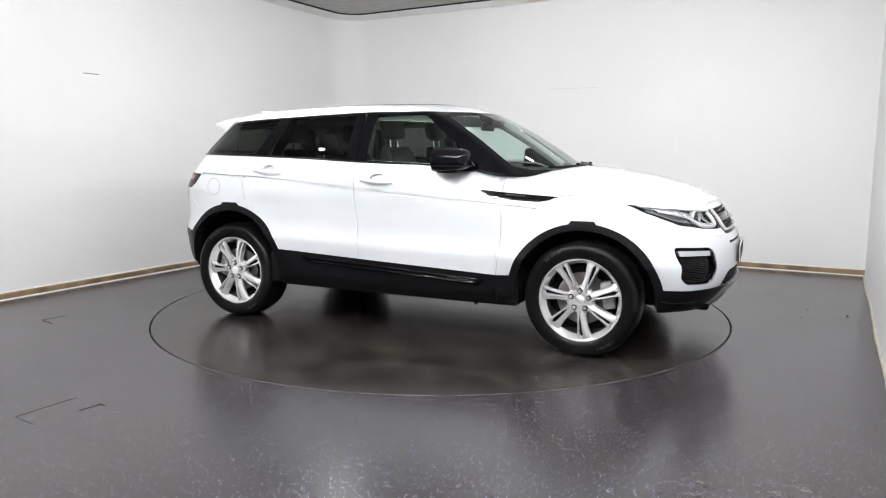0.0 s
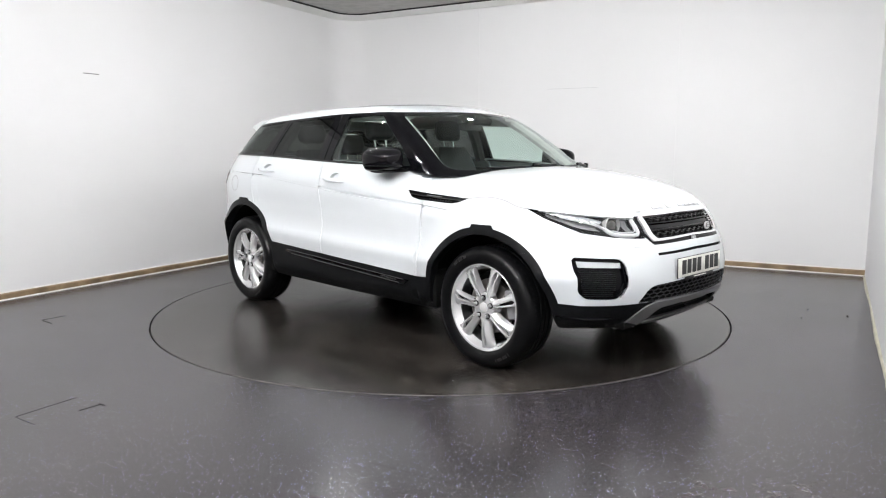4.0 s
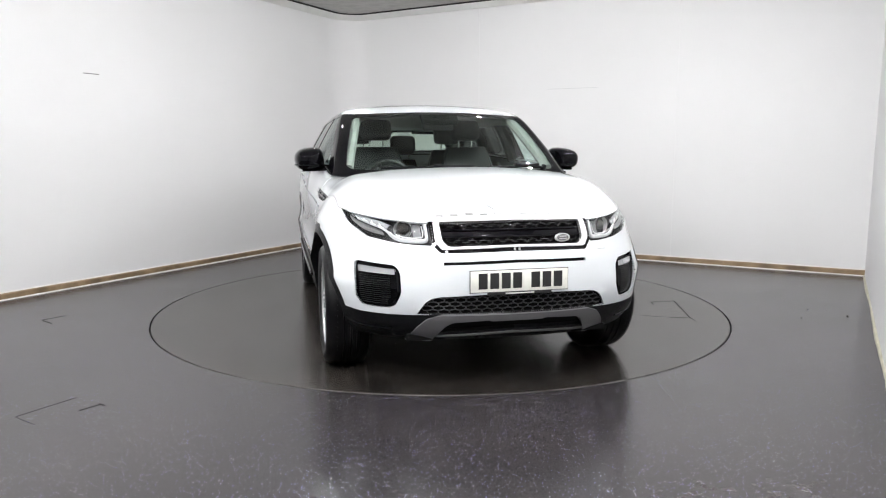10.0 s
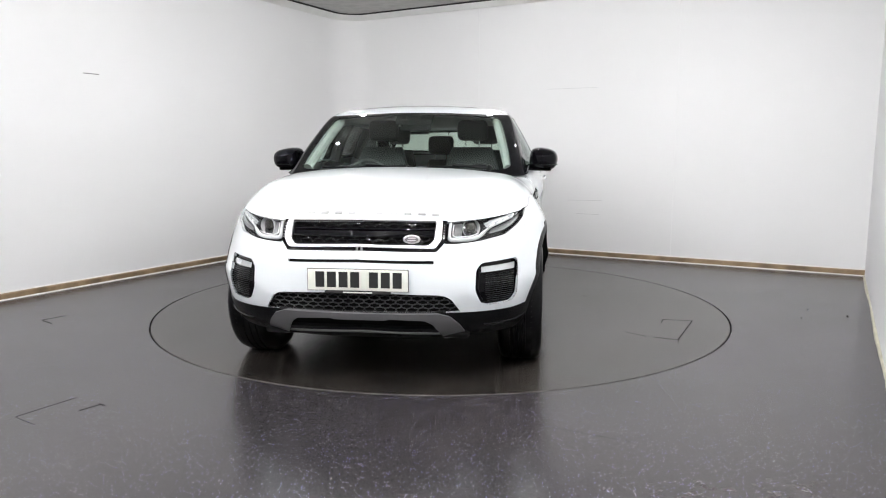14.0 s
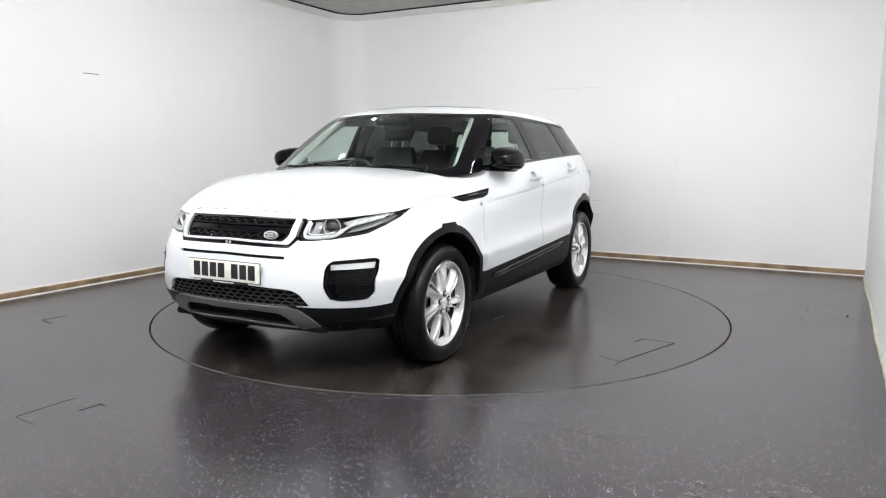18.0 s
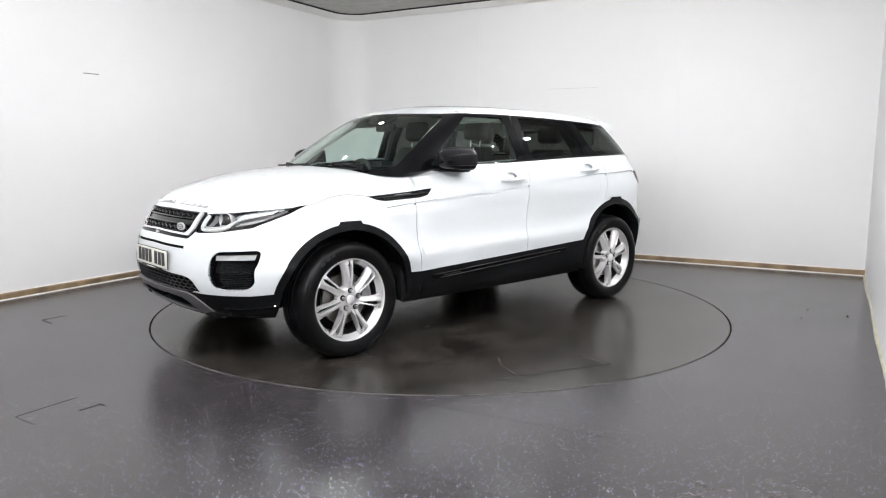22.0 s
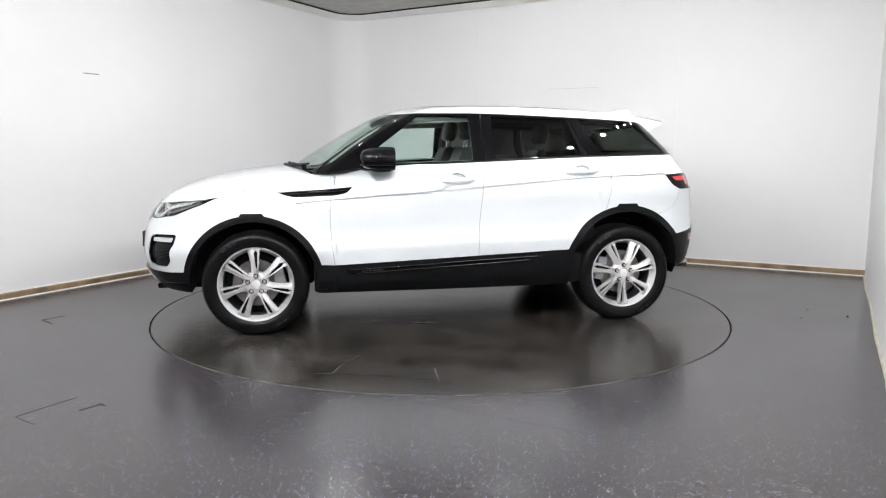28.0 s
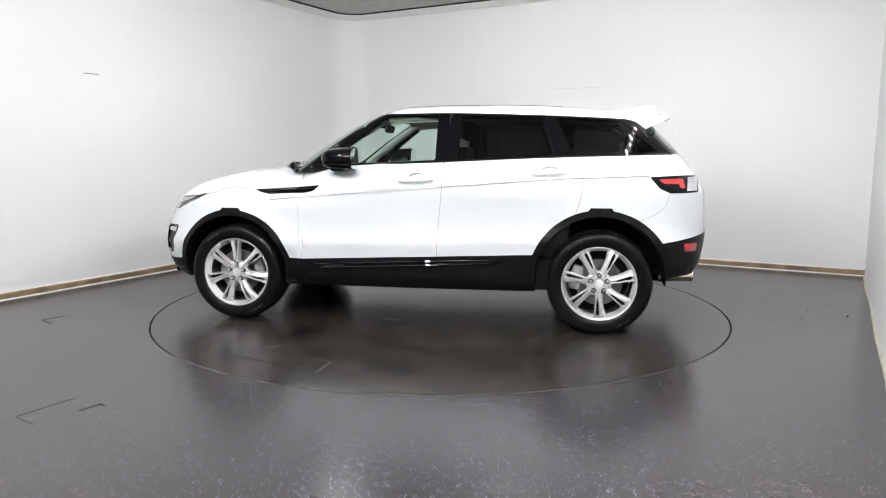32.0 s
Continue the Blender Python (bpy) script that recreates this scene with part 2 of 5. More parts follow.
def prism_bm(outline, z0, z1, bm=None, m=Matrix(), bevel=0.0):
    """A flat outline (x, y) drawn out from z0 to z1."""
    bm = bm or bmesh.new()
    lo = [bm.verts.new(m @ Vector((x, y, z0))) for x, y in outline]
    hi = [bm.verts.new(m @ Vector((x, y, z1))) for x, y in outline]
    n = len(lo)
    fs = [bm.faces.new(lo[::-1]), bm.faces.new(hi)]
    for i in range(n):
        fs.append(bm.faces.new((lo[i], lo[(i + 1) % n], hi[(i + 1) % n], hi[i])))
    if bevel:
        bmesh.ops.bevel(bm, geom=list(fs[1].edges), offset=bevel, segments=2, affect="EDGES", profile=0.5)
    return bm


# ---- the room: a rectangle turned against the camera, with rounded corners ----
RA = radians(-29.2)                  # heading of the back wall
RU = Vector((math.cos(RA), math.sin(RA), 0))      # along the back wall
RV = Vector((-math.sin(RA), math.cos(RA), 0))     # towards the back wall
RL, RR, RB, RF = -3.285, 3.105, 3.195, -6.6
CEIL = 3.02
ROOM = Matrix(((RU.x, RV.x, 0, 0), (RU.y, RV.y, 0, 0), (0, 0, 1, 0), (0, 0, 0, 1)))


FLOOR_SEAMS = [((-0.134, -2.31), (0.823, -2.808)), ((-0.30, -3.00), (0.25, -3.31))]
CRUMBS = [(2.917, -0.238, 0.008), (3.098, -0.472, 0.010), (3.45, 1.50, 0.012), (-0.56, -2.30, 0.004), (-0.42, -3.15, 0.003), (2.72, -0.52, 0.007)]


def room():
    th, rad = 0.12, 0.42
    # the back and the left wall run into one another in a rounded corner
    arc = [(RL + rad - rad * math.cos(a), RB - rad + rad * math.sin(a)) for a in [radians(9 * k) for k in range(11)]]

    def wall(name, pts, label):
        n = len(pts)
        outer = []
        for i, p in enumerate(pts):
            a, b = Vector(pts[max(i - 1, 0)]), Vector(pts[min(i + 1, n - 1)])
            d = (b - a).normalized()
            outer.append((p[0] - d.y * th, p[1] + d.x * th))
        vs, fs = [], []
        for q in (pts, outer):
            for z in (0.0, CEIL + 0.06):
                vs += [ROOM @ Vector((x, y, z)) for x, y in q]
        for i in range(n - 1):
            fs += [(i, i + 1, n + i + 1, n + i), (2 * n + i + 1, 2 * n + i, 3 * n + i, 3 * n + i + 1), (n + i, n + i + 1, 3 * n + i + 1, 3 * n + i)]
        fs += [(0, n, 3 * n, 2 * n), (n - 1, 3 * n - 1, 4 * n - 1, 2 * n - 1)]
        ob = link_mesh(name, vs, fs, M["wall"], smooth=len(pts) > 2)
        ob.data.set_sharp_from_angle(angle=radians(30))
        return tagged(ob, label, "wall", kind="structure")
    wall("wall_left", [(RL, RF), (RL, arc[0][1] - 0.03)] + arc + [(arc[-1][0] + 0.03, RB), (-1.230, RB)], "white painted studio wall with a rounded corner")
    wall("wall_back", [(-1.2288, RB), (1.20, RB)], "white painted studio wall behind the turntable")
    wall("wall_back_end", [(1.2012, RB), (RR, RB)], "white painted studio wall panel beside the corner")
    wall("wall_right", [(RR, RB + th), (RR, RF)], "white painted studio wall with a wavy edge")
    # added out of view: closes the room and bounces light forward
    wall("wall_front_added", [(RR, RF), (RL, RF)], "unseen white wall added behind the camera to close the room")
    # floor with a round hole for the turntable
    bm = bmesh.new()
    N = 128
    inner = [bm.verts.new((TT_R * math.cos(2 * math.pi * k / N), TT_R * math.sin(2 * math.pi * k / N), 0)) for k in range(N)]
    ring = [bm.verts.new((2.9 * math.cos(2 * math.pi * k / N), 2.9 * math.sin(2 * math.pi * k / N), 0)) for k in range(N)]
    low = [bm.verts.new((TT_R * math.cos(2 * math.pi * k / N), TT_R * math.sin(2 * math.pi * k / N), -0.06)) for k in range(N)]
    for k in range(N):
        j = (k + 1) % N
        bm.faces.new((inner[k], ring[k], ring[j], inner[j]))
        bm.faces.new((low[k], inner[k], inner[j], low[j]))
    far = []
    for k in range(N):
        a = 2 * math.pi * k / N
        d = Vector((math.cos(a), math.sin(a), 0))
        u, v = d.dot(RU), d.dot(RV)
        s = min([(RR + 0.1) / u if u > 1e-6 else 99, (RL - 0.1) / u if u < -1e-6 else 99, (RB + 0.1) / v if v > 1e-6 else 99, (RF - 0.1) / v if v < -1e-6 else 99])
        far.append(bm.verts.new(d * s))
    for k in range(N):
        j = (k + 1) % N
        bm.faces.new((ring[k], far[k], far[j], ring[j]))
    # the four far corners
    for cu, cv in ((RR + .1, RB + .1), (RL - .1, RB + .1), (RL - .1, RF - .1), (RR + .1, RF - .1)):
        p = RU * cu + RV * cv
        a = math.atan2(p.y, p.x) % (2 * math.pi)
        k = int(a / (2 * math.pi) * N) % N
        bm.faces.new((far[k], bm.verts.new(p), far[(k + 1) % N]))
    tagged(part("floor", bm, M["floor"], None, smooth=False), "dark grey flecked vinyl floor, scuffed and half glossy", "floor", kind="structure")
    # pit under the gap
    bm = prism_bm([(2.6 * math.cos(a), 2.6 * math.sin(a)) for a in [2 * math.pi * k / 48 for k in range(48)]], -0.12, -0.06)
    tagged(part("turntable_pit", bm, M["gap"], None), "dark pit below the turntable's edge", "floor", kind="structure")
    # ceiling
    bm = box_bm((RR - RL + .3, RB - RF + .3, 0.1), ROOM @ pose((RL + RR) / 2, (RB + RF) / 2, CEIL + 0.11))
    tagged(part("ceiling", bm, M["ceiling"], None, smooth=False), "grey mineral board ceiling", "ceiling", kind="structure")
    # cornice and skirting along the left and back wall
    path = [(RL, RF)] + arc + [(RR, RB)]

    def run(name, profile, material, label, pts, smooth=True):
        vs, fs = [], []
        n, k = len(pts), len(profile)
        for i, p in enumerate(pts):
            a, b = Vector(pts[max(i - 1, 0)]), Vector(pts[min(i + 1, n - 1)])
            d = (b - a).normalized()
            for off, z in profile:
                vs.append(ROOM @ Vector((p[0] + d.y * off, p[1] - d.x * off, z)))
        for i in range(n - 1):
            for j in range(k):
                fs.append((i * k + j, i * k + (j + 1) % k, (i + 1) * k + (j + 1) % k, (i + 1) * k + j))
        fs += [tuple(range(k)), tuple((n - 1) * k + j for j in range(k))[::-1]]
        return tagged(link_mesh(name, vs, fs, material, smooth=False), label, "trim", kind="structure")
    run("cornice", [(0.002, CEIL - 0.01), (0.012, CEIL - 0.012), (0.10, CEIL + 0.045), (0.11, CEIL + 0.065), (0.002, CEIL + 0.065)], M["cornice"], "white curved cornice below the ceiling", path)

    run("ceiling_joint", [(0.100, CEIL + 0.0455), (0.128, CEIL + 0.052), (0.128, CEIL + 0.0595), (0.100, CEIL + 0.0595)], M["gap"], "dark gap between cornice and ceiling", path)
    # faint horizontal joints and scuffs on the walls
    for u0, u1, z0, z1, h in ((-0.31, 0.30, 1.986, 1.981, 0.004), (-0.03, 0.39, 0.664, 0.672, 0.004), (0.08, 0.36, 0.506, 0.504, 0.004)):
        bm = box_bm((u1 - u0, 0.003, h), ROOM @ pose((u0 + u1) / 2, RB - 0.0005, (z0 + z1) / 2, 0, -math.degrees(math.atan2(z1 - z0, u1 - u0)), 0))
        tagged(part("wall_scuff", bm, M["faint"], None, smooth=False), "faint grey scuff line on the white wall", "scuff", "wall scuffs", "structure")
    bm = box_bm((0.003, 0.16, 0.006), ROOM @ pose(RL + 0.0005, -0.73, 1.955, 0, 0, 0))
    tagged(part("wall_scuff", bm, M["scratch"], None, smooth=False), "short dark scuff on the white wall", "scuff", "wall scuffs", "structure")
    # hatch outlines, seams and crumbs on the fixed floor
    for a, b, w, k in (((-2.971, -0.571), (-2.871, -0.426), 0.007, "gap"), ((-2.95, -0.59), (-2.838, -0.677), 0.006, "gap"), ((-2.014, -2.508), (-1.859, -2.245), 0.003, "seam"), ((-2.014, -2.508), (-1.864, -2.606), 0.003, "seam"),
                       ((-1.752, -2.428), (-1.689, -2.343), 0.008, "gap"), ((-1.70, -2.335), (-1.66, -2.36), 0.007, "gap")):
        tagged(mark(a, b, w, M[k], "floor_hatch_joint"), "dark joint of a floor hatch", "joint", "floor hatch joints", "structure")
    for a, b in FLOOR_SEAMS:
        tagged(mark(a, b, 0.0018, M["seam"], "floor_seam", h=0.0006), "thin welded seam in the vinyl floor", "seam", "floor seams", "structure")
    random.seed(8)
    for x, y, r in CRUMBS:
        bm = bmesh.new()
        bmesh.ops.create_icosphere(bm, subdivisions=1, radius=r, matrix=Matrix.Translation((x, y, r * 0.4)) @ Matrix.Diagonal((1, 1.3, 0.5, 1)))
        for v in bm.verts:
            v.co += Vector((random.uniform(-1, 1), random.uniform(-1, 1), 0)) * r * 0.25
        tagged(part("crumb", bm, M["crumb_dark" if x > 2 else "crumb"], None), "small crumb of dirt on the vinyl floor", "debris", "crumbs on the floor")

    def finer(pts, step):
        out = []
        for (ax, ay), (bx, by) in zip(pts, pts[1:]):
            k = max(1, int(math.hypot(bx - ax, by - ay) / step))
            out += [(ax + (bx - ax) * i / k, ay + (by - ay) * i / k) for i in range(k)]
        return out + [pts[-1]]
    sk = finer(path, 0.25)
    run("skirting", [(0.003, 0.012), (0.018, 0.012), (0.020, 0.052), (0.014, 0.060), (0.003, 0.062)], M["skirting"], "worn pale wooden skirting board along the white wall", sk)
    run("skirting_seal", [(0.003, 0.001), (0.028, 0.001), (0.022, 0.010), (0.003, 0.012)], M["caulk"], "white sealant bead below the skirting", sk)
    run("skirting_cap", [(0.003, 0.062), (0.013, 0.062), (0.010, 0.068), (0.003, 0.072)], M["caulk"], "white paint edge above the skirting", sk)
    random.seed(4)
    rw = [(x + 0, y) for x, y in finer([(RR, RB), (RR, RF)], 0.12)]
    rw = [(x - 0.004 * random.random() - 0.004 * math.sin(3.1 * y) - 0.006, y) for x, y in rw]
    run("skirting_right", [(-0.04, 0.001), (0.008, 0.001), (0.006, 0.010), (0.002, 0.014), (-0.04, 0.016)], M["bead"], "wavy yellowed sealant bead along the white wall", rw)


TT_R = 2.2295


def mark(a, b, w, material, name, parent=None, z=0.0, h=0.0015):
    """A thin flush strip from a to b on the floor."""
    a, b = Vector((*a, z)), Vector((*b, z))
    d = b - a
    bm = box_bm((d.length, w, h * 2), Matrix.Translation((a + b) / 2) @ pose(0, 0, 0, 0, 0, math.degrees(math.atan2(d.y, d.x))))
    return part(name, bm, material, parent, smooth=False)


def turntable():
    root = tagged(new("turntable"), "round turntable flush with the dark vinyl floor", "turntable")
    N = 128
    R = TT_R - 0.013
    bm = bmesh.new()
    c = bm.verts.new((0, 0, 0))
    a = [bm.verts.new((R * 0.5 * math.cos(2 * math.pi * k / N), R * 0.5 * math.sin(2 * math.pi * k / N), 0)) for k in range(N)]
    b = [bm.verts.new((R * math.cos(2 * math.pi * k / N), R * math.sin(2 * math.pi * k / N), 0)) for k in range(N)]
    d = [bm.verts.new((R * math.cos(2 * math.pi * k / N), R * math.sin(2 * math.pi * k / N), -0.055)) for k in range(N)]
    for k in range(N):
        j = (k + 1) % N
        bm.faces.new((c, a[k], a[j]))
        bm.faces.new((a[k], b[k], b[j], a[j]))
        bm.faces.new((b[k], d[k], d[j], b[j]))
    part("disc", bm, M["table"], root, "brown-grey vinyl disc with smears", smooth=False)
    part("edge_trim", lathe([(R - 0.0015, 0.0003), (R - 0.0005, 0.0006), (R + 0.0004, 0.0004), (R + 0.001, -0.006)], 128, m=pose(0, 0, 0, 90, 0, 0)), M["edge"], root, "thin pale metal edge")
    for a, b, w, k in (((0.36, 1.93), (0.93, 1.715), 0.006, "gap"), ((0.93, 1.715), (0.875, 1.57), 0.005, "scratch"), ((0.36, 1.93), (0.345, 1.72), 0.005, "scratch"), ((0.345, 1.72), (0.45, 1.69), 0.004, "gap"),
                       ((0.93, 1.72), (1.03, 1.70), 0.003, "scratch"), ((0.76, 1.40), (0.86, 1.52), 0.003, "scratch")):
        mark(a, b, w, M[k], "hatch_joint", root)
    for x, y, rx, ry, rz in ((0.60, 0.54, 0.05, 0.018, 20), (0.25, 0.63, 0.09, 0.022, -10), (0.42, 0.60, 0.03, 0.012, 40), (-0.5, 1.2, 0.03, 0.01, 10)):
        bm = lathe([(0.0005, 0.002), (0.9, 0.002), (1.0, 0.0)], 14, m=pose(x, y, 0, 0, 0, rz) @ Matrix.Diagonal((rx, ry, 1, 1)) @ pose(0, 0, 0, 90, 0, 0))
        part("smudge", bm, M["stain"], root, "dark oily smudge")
    return root


# ---- car body: two smooth closed forms (body, cabin), cut into panels along drawn outlines ----
def spline(xs, ys):
    """Smooth curve through a few pairs (monotone cubic)."""
    xs, ys = np.array(xs, float), np.array(ys, float)
    h, d = np.diff(xs), np.diff(ys) / np.diff(xs)
    m = np.zeros_like(xs)
    m[0], m[-1] = d[0], d[-1]
    for i in range(1, len(xs) - 1):
        if d[i - 1] * d[i] > 0:
            w1, w2 = 2 * h[i] + h[i - 1], h[i] + 2 * h[i - 1]
            m[i] = (w1 + w2) / (w1 / d[i - 1] + w2 / d[i])

    def f(x):
        x = np.clip(x, xs[0], xs[-1])
        i = np.clip(np.searchsorted(xs, x) - 1, 0, len(xs) - 2)
        t = (x - xs[i]) / h[i]
        return (ys[i] * (1 + 2 * t) * (1 - t) ** 2 + m[i] * h[i] * t * (1 - t) ** 2 + ys[i + 1] * t * t * (3 - 2 * t) + m[i + 1] * h[i] * t * t * (t - 1))
    return f


def smax(a, b, k):
    h = np.maximum(k - np.abs(a - b), 0) / k
    return np.maximum(a, b) + h * h * k * 0.25


side_z = spline([0.15, 0.28, 0.36, 0.45, 0.53, 0.58, 0.612, 0.640, 0.69, 0.75, 0.84, 0.95, 1.03, 1.10, 1.17, 1.30], [0.85, 0.895, 0.942, 0.952, 0.957, 0.962, 0.963, 0.953, 0.941, 0.936, 0.938, 0.946, 0.938, 0.918, 0.888, 0.83])
side_x = spline([-2.2, -1.7, -1.1, -0.3, 0.6, 1.1, 1.8], [0.95, 0.985, 1.0, 1.0, 0.99, 0.985, 0.975])
nose_z = spline([0.22, 0.28, 0.35, 0.44, 0.52, 0.66, 0.72, 0.77, 0.84, 0.91, 1.0, 1.2], [1.915, 2.035, 2.105, 2.155, 2.170, 2.160, 2.145, 2.120, 2.100, 2.076, 2.030, 1.93])
nose_n = spline([0.3, 0.55, 0.75, 0.92, 1.1], [3.0, 3.0, 2.6, 2.1, 2.0])
tail_z = spline([0.25, 0.35, 0.48, 0.70, 0.95, 1.03, 1.12, 1.25], [-1.95, -2.03, -2.09, -2.115, -2.095, -2.058, -2.00, -1.89])
hood_x = spline([-2.2, -1.84, -1.14, -0.25, 0.475, 0.75, 0.90, 1.06, 1.21, 1.37, 1.56, 1.74, 1.85, 1.935, 2.01, 2.088, 2.17], [1.24, 1.237, 1.22, 1.187, 1.152, 1.11, 1.12, 1.15, 1.140, 1.122, 1.090, 1.046, 1.008, 0.966, 0.915, 0.85, 0.76])
edge_k = spline([-2.2, 0.5, 0.8, 1.1, 1.5, 1.9, 2.2], [0.03, 0.03, 0.05, 0.14, 0.13, 0.09, 0.07])
hood_on = spline([0.55, 1.0], [0.0, 1.0])
nose_on = spline([1.45, 1.95], [0.0, 1.0])
front_on = spline([0.2, 0.5, 0.8, 1.1], [0.0, 0.35, 0.75, 1.0])
cab_in = spline([0.0, 0.2, 0.5, 0.8, 1.0], [1.0, 0.985, 0.93, 0.895, 0.885])
NOSE_X0, TAIL_X0 = 1.2, -1.2


def body_f(x, y, z):
    """Below zero inside the body."""
    w = np.maximum(0.2, side_z(z + 0.03 * np.clip(x, -1.2, 1.2) * np.exp(-((z - 0.64) / 0.14) ** 2)) * side_x(x) - 0.52 * front_on(x) * np.maximum(0, z - 0.86))
    for cx in (WHEELBASE / 2, -WHEELBASE / 2):
        r = np.hypot(x - cx, z - HUB_Z)
        w = w + (0.032 if cx > 0 else 0.014) * np.exp(-((r - 0.43) / 0.11) ** 2) * np.clip((z - 0.45) / 0.2, 0, 1)
    m = 2.6
    g = (np.abs(y) / w) ** m - 1
    uf = np.maximum(0, (x - NOSE_X0) / (nose_z(z) - NOSE_X0))
    ur = np.maximum(0, (TAIL_X0 - x) / (TAIL_X0 - tail_z(z)))
    g = (g + uf ** nose_n(z) + ur ** 4.0) * 0.4
    top = (z - (hood_x(x) - (0.035 * hood_on(x) + 0.02 * nose_on(x)) * (y / 0.6) ** 2)) * 0.9
    return smax(g, top, edge_k(x))


cab_top = spline([-2.0, -1.8, -1.48, -1.17, -0.9, -0.63, -0.3, 0.0, 0.2, 0.34, 0.6, 1.2], [1.50, 1.520, 1.551, 1.577, 1.592, 1.600, 1.602, 1.595, 1.583, 1.570, 1.54, 1.40])
screen_x = spline([1.05, 1.10, 1.153, 1.339, 1.467, 1.555, 1.62], [1.19, 1.13, 1.05, 0.757, 0.523, 0.333, 0.18])
cab_tail = spline([1.1, 1.23, 1.35, 1.47, 1.6], [-1.99, -1.915, -1.80, -1.68, -1.54])


def cabin_f(x, y, z):
    dz = z - 1.17
    w = np.maximum(0.2, (0.882 - 0.45 * dz - 0.28 * dz * np.abs(dz)) * cab_in(x))
    ur = np.maximum(0, (-0.9 - x) / (-0.9 - cab_tail(z)))
    g = np.where(x < -0.9, ((np.abs(y) / w) ** 2.2 + ur ** 6 - 1) * w / 2.2, ((np.abs(y) / w) ** 2.2 - 1) * w / 2.2)
    s = (x - screen_x(z) + 0.285 * (y / 0.79) ** 2) * 0.5
    top = (z - cab_top(x) + 0.022 * (y / 0.5) ** 2)
    return smax(smax(g, s, 0.025), top, 0.06)


def solve_ray(f, o, d, far=3.0):
    lo, hi = np.zeros(len(o)), np.full(len(o), far)
    for _ in range(34):
        mid = (lo + hi) / 2
        p = o + d * mid[:, None]
        inside = f(p[:, 0], p[:, 1], p[:, 2]) < 0
        lo, hi = np.where(inside, mid, lo), np.where(inside, hi, mid)
    return o + d * lo[:, None]


def surf_normal(f, p):
    e = 1e-3
    g = np.stack([f(p[:, 0] + (e if i == 0 else 0), p[:, 1] + (e if i == 1 else 0), p[:, 2] + (e if i == 2 else 0)) -
                  f(p[:, 0] - (e if i == 0 else 0), p[:, 1] - (e if i == 1 else 0), p[:, 2] - (e if i == 2 else 0)) for i in range(3)], 1)
    return g / np.maximum(np.linalg.norm(g, axis=1), 1e-9)[:, None]


class Shell:
    """One half (y > 0) of a smooth form, unrolled about a spine x0..x1 at height z0."""

    def __init__(self, f, x0, x1, z0, bottom):
        self.f, self.x0, self.x1, self.z0 = f, x0, x1, z0
        self.smin, self.smax = x0 - math.pi / 2 * 0.9, x1 + math.pi / 2 * 0.9
        ss = np.linspace(self.smin, self.smax, 240)
        self.ss = ss
        o, h = self.spine(ss)
        # lower edge: march out level with the edge's height
        lo, hi = np.zeros(len(ss)), np.full(len(ss), 2.5)
        for _ in range(30):
            mid = (lo + hi) / 2
            p = o + h * mid[:, None]
            zb = bottom(p[:, 0])
            ins = f(p[:, 0], p[:, 1], zb) < 0
            lo, hi = np.where(ins, mid, lo), np.where(ins, hi, mid)
        self.fb = np.arctan2(zb - z0, np.maximum(lo, 0.05))

    def spine(self, s):
        s = np.asarray(s, float)
        ox = np.clip(s, self.x0, self.x1)
        al = np.where(s > self.x1, (s - self.x1) / 0.9, np.where(s < self.x0, (s - self.x0) / 0.9, 0))
        o = np.stack([ox, 0 * s, np.full_like(s, self.z0)], 1)
        h = np.stack([np.sin(al), np.cos(al), 0 * s], 1)
        return o, h

    def points(self, s, v):
        o, h = self.spine(s)
        fb = np.interp(s, self.ss, self.fb)
        ph = fb + (math.pi / 2 - fb) * np.asarray(v) / 1.6
        d = h * np.cos(ph)[:, None]
        d[:, 2] = np.sin(ph)
        return solve_ray(self.f, o, d)

    def chart(self, p):
        x, y, z = p[:, 0], np.maximum(p[:, 1], 0), p[:, 2]
        ox = np.clip(x, self.x0, self.x1)
        al = np.arctan2(x - ox, np.maximum(y, 1e-9))
        s = ox + al * 0.9
        rho = np.hypot(x - ox, y)
        ph = np.arctan2(z - self.z0, rho)
        fb = np.interp(s, self.ss, self.fb)
        return s, (ph - fb) / (math.pi / 2 - fb) * 1.6

    def from_side(self, xz):
        """Outline drawn in side view (x, z), laid on the form."""
        q = np.array(xz, float)
        o = np.stack([q[:, 0], 0 * q[:, 0], q[:, 1]], 1)
        return solve_ray(self.f, o, np.tile([0, 1.0, 0], (len(q), 1)), 1.4)

    def from_front(self, yz, back=0.6):
        """Outline drawn in front view (y, z)."""
        q = np.array(yz, float)
        o = np.stack([np.full(len(q), back), q[:, 0], q[:, 1]], 1)
        return solve_ray(self.f, o, np.tile([1.0, 0, 0], (len(q), 1)), 2.0)

    def from_top(self, xy):
        q = np.array(xy, float)
        o = np.stack([q[:, 0], q[:, 1], np.full(len(q), self.z0)], 1)
        return solve_ray(self.f, o, np.tile([0, 0, 1.0], (len(q), 1)), 1.2)


def dense(pts, step=0.012, closed=True):
    out = []
    n = len(pts)
    for i in range(n if closed else n - 1):
        a, b = np.array(pts[i], float), np.array(pts[(i + 1) % n], float)
        k = max(1, int(np.linalg.norm(b - a) / step))
        out += [tuple(a + (b - a) * j / k) for j in range(k)]
    if not closed:
        out.append(tuple(pts[-1]))
    return out


